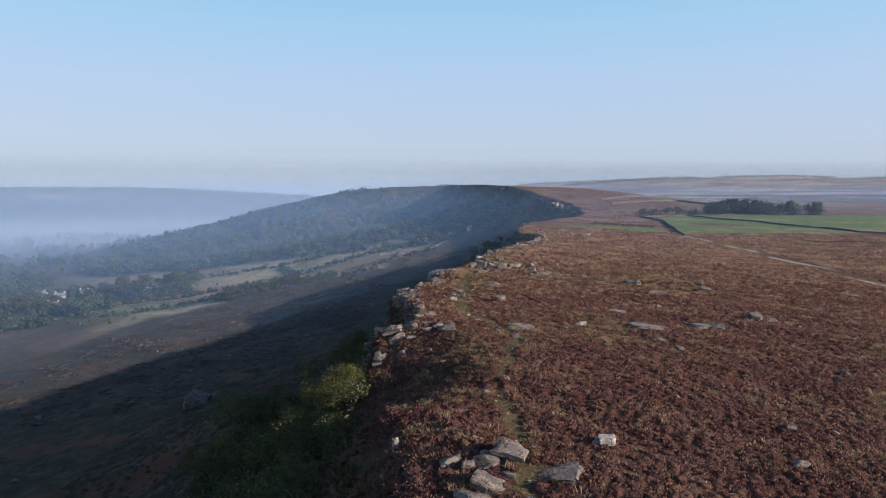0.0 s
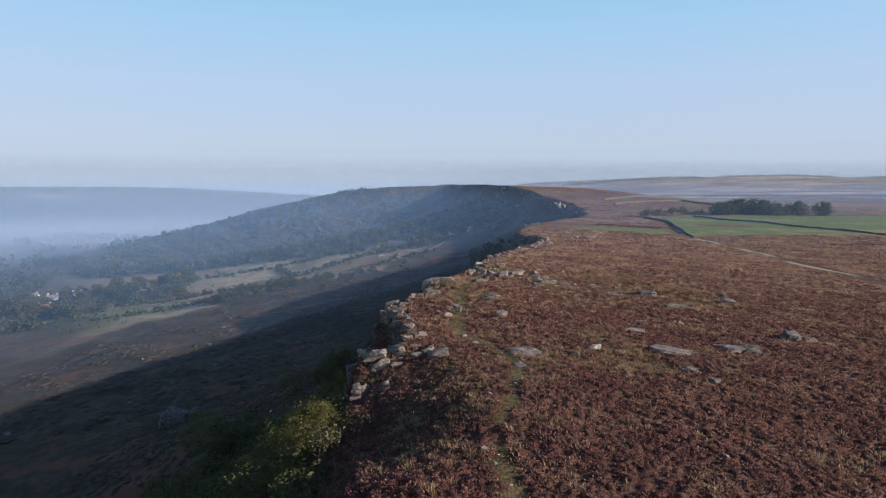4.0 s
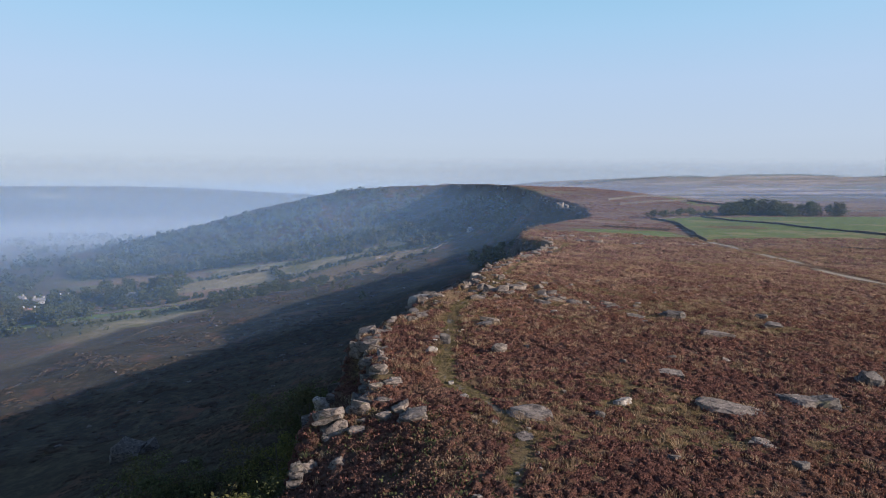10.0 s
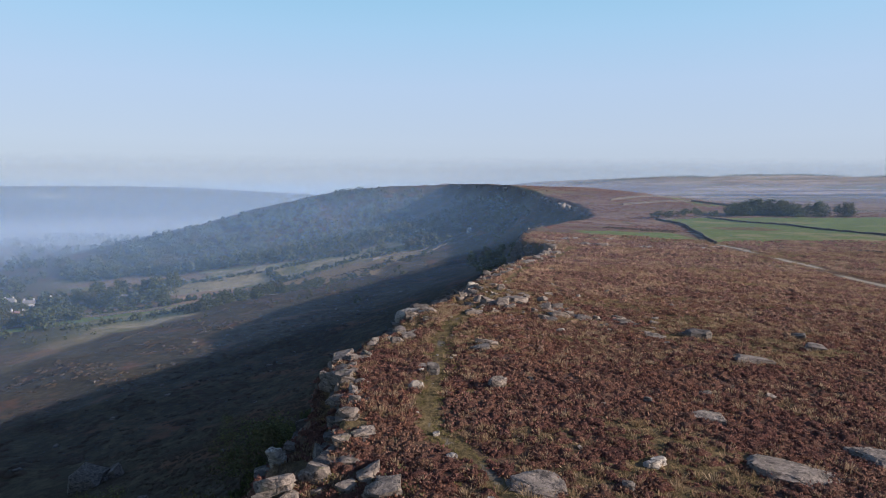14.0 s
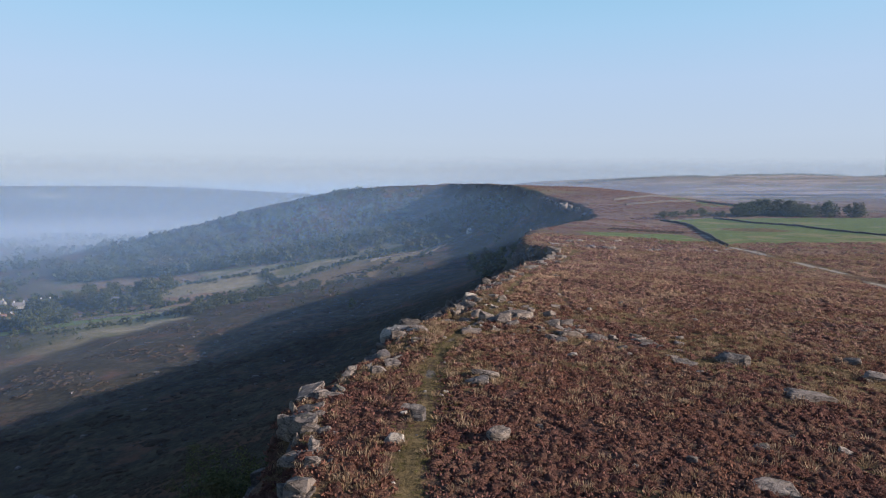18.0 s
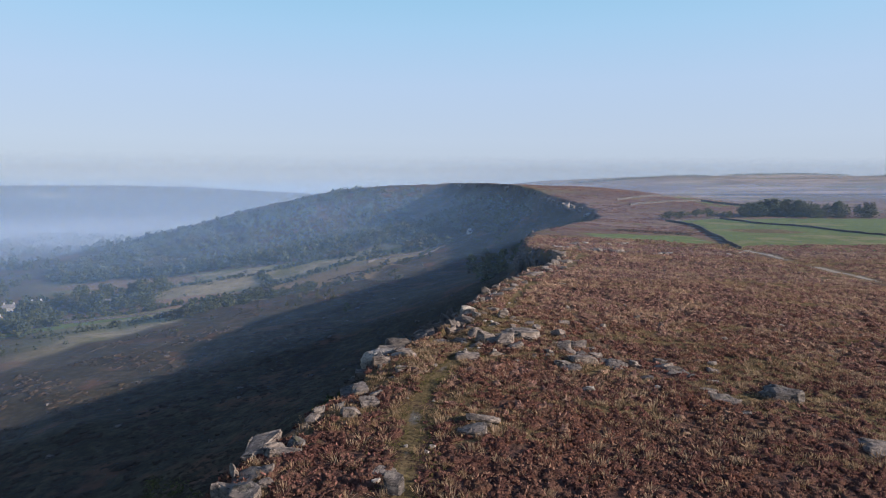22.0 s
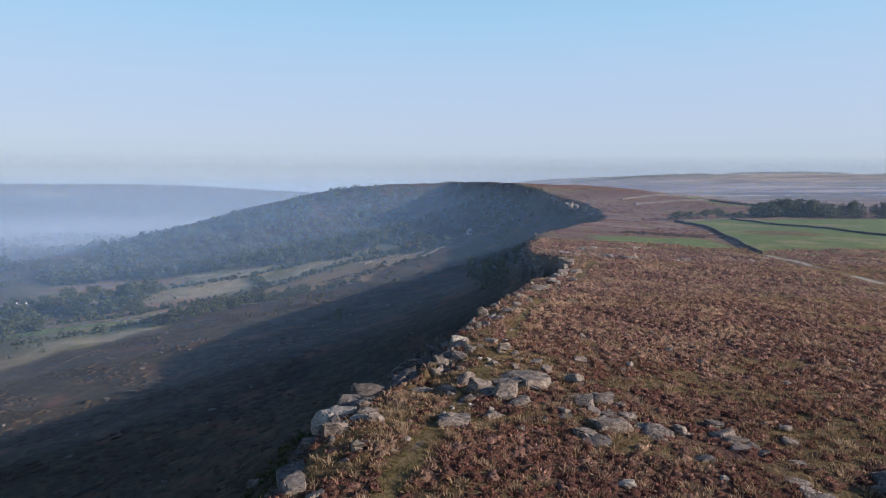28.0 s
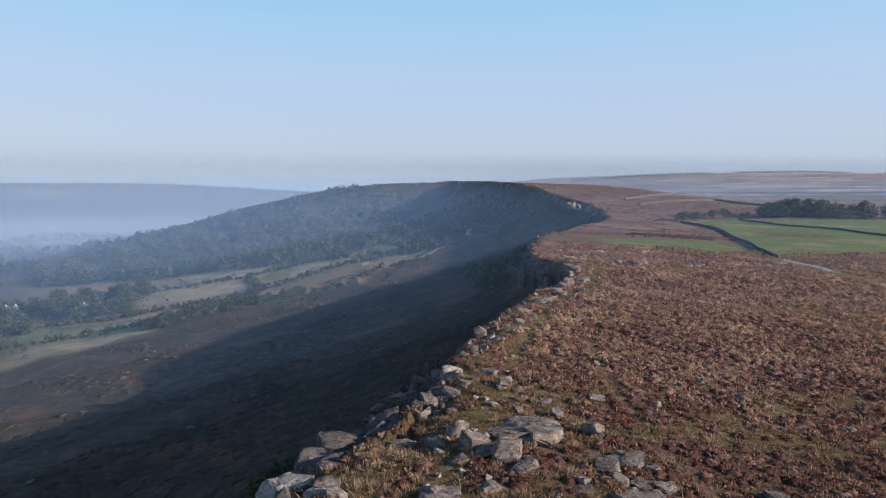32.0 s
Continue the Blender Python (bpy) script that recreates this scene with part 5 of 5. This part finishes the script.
stone_wall("field_wall", [(-41, 424), (-10, 436), (30, 470)], 1.2, "low stone wall across the pasture", 7)
stone_wall("field_wall", [(-30, 395), (0, 430), (25, 440)], 1.2, "low stone wall across the pasture", 8)


# ---- houses in the valley ----
def plain(name, dark, light, scale, rough=0.9):
    k = Mat(name, rough, 0.25)
    n = k.noise(scale, 5, 0.65)
    return k.done(k.mix(n, dark, light), n, 0.5, 0.03)


HOUSE_STONE = plain("house_stone", (0.26, 0.22, 0.17), (0.45, 0.39, 0.31), 3.0)
RENDERED = plain("white_render", (0.32, 0.3, 0.27), (0.45, 0.42, 0.39), 1.5)
SLATE = plain("slate_roof", (0.12, 0.115, 0.12), (0.24, 0.225, 0.22), 4.0, 0.6)
TILE = plain("red_tile_roof", (0.15, 0.085, 0.065), (0.24, 0.145, 0.11), 4.0, 0.8)
PAINT = plain("window_paint", (0.6, 0.6, 0.58), (0.75, 0.75, 0.72), 5.0, 0.5)
kg = Mat("window_glass", 0.08, 0.5)
GLASS = kg.done((0.02, 0.025, 0.03, 1))


def house(x, y, turn, long, deep, tall, wall_mat, roof_mat, label, name="house"):
    top = new(name)
    bm = bmesh.new()
    box(bm, 0, 0, -2.0, long, deep, tall + 2.0)
    part("wall", bm, wall_mat, top)
    bm = bmesh.new()
    ridge, o = tall + deep * 0.42, 0.35
    ring = []
    for sx in (-1, 1):
        e = sx * (long / 2 + o)
        ring.append([bm.verts.new((e, -deep / 2 - o, tall - 0.15)), bm.verts.new((e, 0, ridge)), bm.verts.new((e, deep / 2 + o, tall - 0.15)), bm.verts.new((e, 0, ridge - 0.35))])
    for a, b in ((0, 1), (1, 2), (2, 3), (3, 0)):
        bm.faces.new((ring[0][a], ring[0][b], ring[1][b], ring[1][a]))
    bm.faces.new((ring[0][0], ring[0][3], ring[0][1]))
    bm.faces.new((ring[0][1], ring[0][3], ring[0][2]))
    bm.faces.new((ring[1][0], ring[1][1], ring[1][3]))
    bm.faces.new((ring[1][1], ring[1][2], ring[1][3]))
    bmesh.ops.recalc_face_normals(bm, faces=bm.faces)
    roof = part("roof", bm, roof_mat, top)
    bm = bmesh.new()
    for sx in (-1, 1):
        v = [bm.verts.new((sx * long / 2, -deep / 2, tall)), bm.verts.new((sx * long / 2, deep / 2, tall)), bm.verts.new((sx * long / 2, 0, ridge - 0.4))]
        w = [bm.verts.new((sx * (long / 2 - 0.4), *p.co[1:])) for p in v]
        bm.faces.new(v), bm.faces.new(w)
        for k in range(3):
            bm.faces.new((v[k], v[(k + 1) % 3], w[(k + 1) % 3], w[k]))
    bmesh.ops.recalc_face_normals(bm, faces=bm.faces)
    part("gable", bm, wall_mat, top)
    for sx in (-1, 1):
        bm = bmesh.new()
        box(bm, sx * (long / 2 - 0.7), 0, ridge - 0.5, 0.8, 0.6, 1.5)
        part("chimney", bm, wall_mat, roof)
    rows = (0.7, 2.5) if tall > 3.5 else (0.7,)
    for zz in rows:
        for k in range(3):
            for side in (-1, 1):
                wx = (k - 1) * long * 0.3
                bm = bmesh.new()
                box(bm, wx, side * (deep / 2 + 0.03), zz, 0.9, 0.1, 1.0)
                win = part("window", bm, PAINT, top)
                bm = bmesh.new()
                box(bm, wx, side * (deep / 2 + 0.07), zz + 0.1, 0.7, 0.06, 0.8)
                part("pane", bm, GLASS, win)
    top.matrix_basis = pose(x, y, height(x, y), 0, 0, turn)
    return tagged(top, label, "house", "houses in the valley")


house(-101, 516, 20, 5.6, 4.4, 3.4, HOUSE_STONE, TILE, "stone house with reddish roof at the wood's edge")
house(-253, 393, 12, 6.6, 4.4, 3.2, RENDERED, SLATE, "white rendered cottage among dark trees")
house(-262, 384, -8, 6.2, 4.4, 3.2, HOUSE_STONE, TILE, "stone cottage with reddish roof among trees")
house(-240, 398, 30, 6.0, 4.2, 3.0, RENDERED, SLATE, "white rendered cottage among dark trees")
house(-231, 352, 12, 7.0, 4.6, 3.2, RENDERED, TILE, "pale cottage with reddish roof among trees")
house(-272, 402, 5, 6.5, 4.4, 3.2, HOUSE_STONE, SLATE, "stone village house among trees")
house(-191, 391, -15, 9.5, 5.0, 2.8, HOUSE_STONE, SLATE, "low stone barn with pale slate roof", "barn")
house(-181, 396, 60, 6.1, 4.3, 2.9, HOUSE_STONE, SLATE, "small stone farm building beside the barn", "barn")
house(20, 456, 30, 3.1, 2.2, 1.7, RENDERED, SLATE, "tiny white field shelter below the hill", "field_shelter")


# ---- pale tussocks on the lawn, small stones on the moor and slope ----
# Tussocks stand in for pale dots on the lawn, taken for likely sheep.
plants("pale_tussocks", "pale bleached grass tussocks on the lawn", STRAW, [(52, 84, 198, 214, 0.16, 1.0)], 14, 0.16, 1.0, 0.9, 0.5, 0.8, lambda x, y, z, d: (d < -2))


woods("far_plantation", "dark plantation along the distant moor skyline", spots(1300, 1000, 2300, 2380, 2520, lambda x, y, z, d: ((x > 1120) & (x < 1560)) | (x > 1700), 7), 8, 6, WOOD_LEAF, 0.16, 5, 6)
woods("far_plantation", "hazy blue wood on the distant hill shoulder", spots(700, 480, 980, 2280, 2420, lambda x, y, z, d: waves(x, y, 120, 2) > -0.5, 17), 18, 6, WOOD_LEAF, 0.16, 5, 6)
hedges = [[(-300, 290), (-215, 345), (-150, 372), (-95, 392), (-30, 440)], [(-170, 300), (-120, 345), (-95, 392)], [(-260, 400), (-190, 430), (-120, 440), (-60, 470)], [(-240, 330), (-205, 380)], [(-120, 440), (-95, 392)], [(-60, 356), (-30, 395), (-5, 410)]]
hq = random.Random(19)
woods("hedgerow", "ragged dark hedgerows dividing the valley pasture", [(x + hq.gauss(0, 1.2), y + hq.gauss(0, 1.2)) for line in hedges for x, y, _ in along(line, 1.4) if hq.random() < 0.8], 20, 3.0, WOOD_LEAF, 0.2, 7, 9)
woods("pasture_bushes", "scattered thorn bushes and bracken on the pasture", spots(900, -260, 30, 250, 470, lambda x, y, z, d: (d > 90) & (waves(x, y, 16, 5) > 0.2), 9), 10, 1.7, WOOD_LEAF, 0.16, 6, 8)
woods("village_trees", "dark trees crowding round the village houses", spots(235, -330, -185, 285, 420, lambda x, y, z, d: (waves(x, y, 25, 8) > -0.2) & ((x + 191) ** 2 + (y - 385) ** 2 > 200), 11), 12, 6.5, WOOD_LEAF, 0.13, 10, 16)


def stones(name, label, places, lo, hi, material, seed):
    q = random.Random(seed)
    meshes = []
    for k in range(4):
        me = bpy.data.meshes.new(name)
        bm = boulder_bm(1, 0.8, 0.7, seed + k, 0.6, 6, 2, 0.08)
        bm.to_mesh(me)
        bm.free()
        me.materials.append(material)
        meshes.append(me)
    for x, y in places:
        s = q.uniform(lo, hi)
        ob = new(name, meshes[q.randrange(4)])
        ob.matrix_basis = pose(x, y, height(x, y) - 0.08 * s, q.uniform(-12, 12), q.uniform(-12, 12), q.uniform(0, 360)) @ Matrix.Diagonal((s, s, s * q.uniform(0.6, 1), 1))
        tagged(ob, label, "rock", name + " group")


stones("moor_stone", "small grey stone lying among the heather", spots(70, 9, 60, 25, 120, lambda x, y, z, d: d < -5, 21), 0.25, 0.6, STONE, 31)
stones("path_stone", "small worn stone beside the path", spots(420, -5, 16, 24, 118, lambda x, y, z, d: (d < 0) & (to_line(x, y, TRAIL)[0] < 1.3), 22), 0.12, 0.42, STONE_PALE, 41)
stones("slope_stone", "fallen gritstone block on the shaded slope", spots(90, -120, 5, 40, 300, lambda x, y, z, d: (d > 8) & (d < 130), 23), 0.5, 1.3, STONE_DARK, 51)
for bx, by, bs in ((-0.9, 97.4, 2.2), (0.2, 99.6, 1.7), (1.9, 100.4, 1.9), (2.6, 103.0, 1.8), (3.6, 107.2, 2.0), (4.4, 109.4, 1.6), (0.4, 96.2, 1.4)):
    rock(bx, by, bs * 1.35, bs * 1.1, 2.4, int(by * 37) % 60 - 30, "d", -3.1)
rock(-1.0, 92.4, 2.5, 1.3, 0.9, -24, "w", -0.75)
rock(-1.5, 91.6, 1.9, 1.5, 2.0, 14, "b", -2.7)
rock(6.7, 108.6, 1.5, 1.0, 0.9, 8, "w", -0.35)
rock(-6.3, 63.6, 0.7, 0.55, 0.5, 20, "b", -2.5)
for bx, by, bs, bk in ((-4.4, 55.0, 1.9, "p"), (-3.0, 56.2, 1.3, "p"), (-5.4, 51.8, 1.0, "b")):
    rock(bx, by, bs, bs * 0.7, bs * 0.75, int(by * 53) % 80 - 40, bk, height(bx, by) - 0.15)
far_row = random.Random(77)
for k in range(46):
    f = far_row.random()
    bx, by = 27 + 52 * f, 182 + 14 * f - 10 * math.sin(3.1 * f) + far_row.uniform(-1.5, 1.5)
    bs = far_row.uniform(0.35, 1.2) * (1.25 - 0.5 * f)
    rock(round(bx, 1), round(by, 1), bs * 1.4, bs, bs * 0.6, far_row.randrange(-40, 40), far_row.choice("bwsb"))
rock(-44.5, 104.5, 4.2, 3.4, 3.6, 12, "d")
rock(-41.0, 106.0, 2.4, 2.0, 2.2, -20, "d")
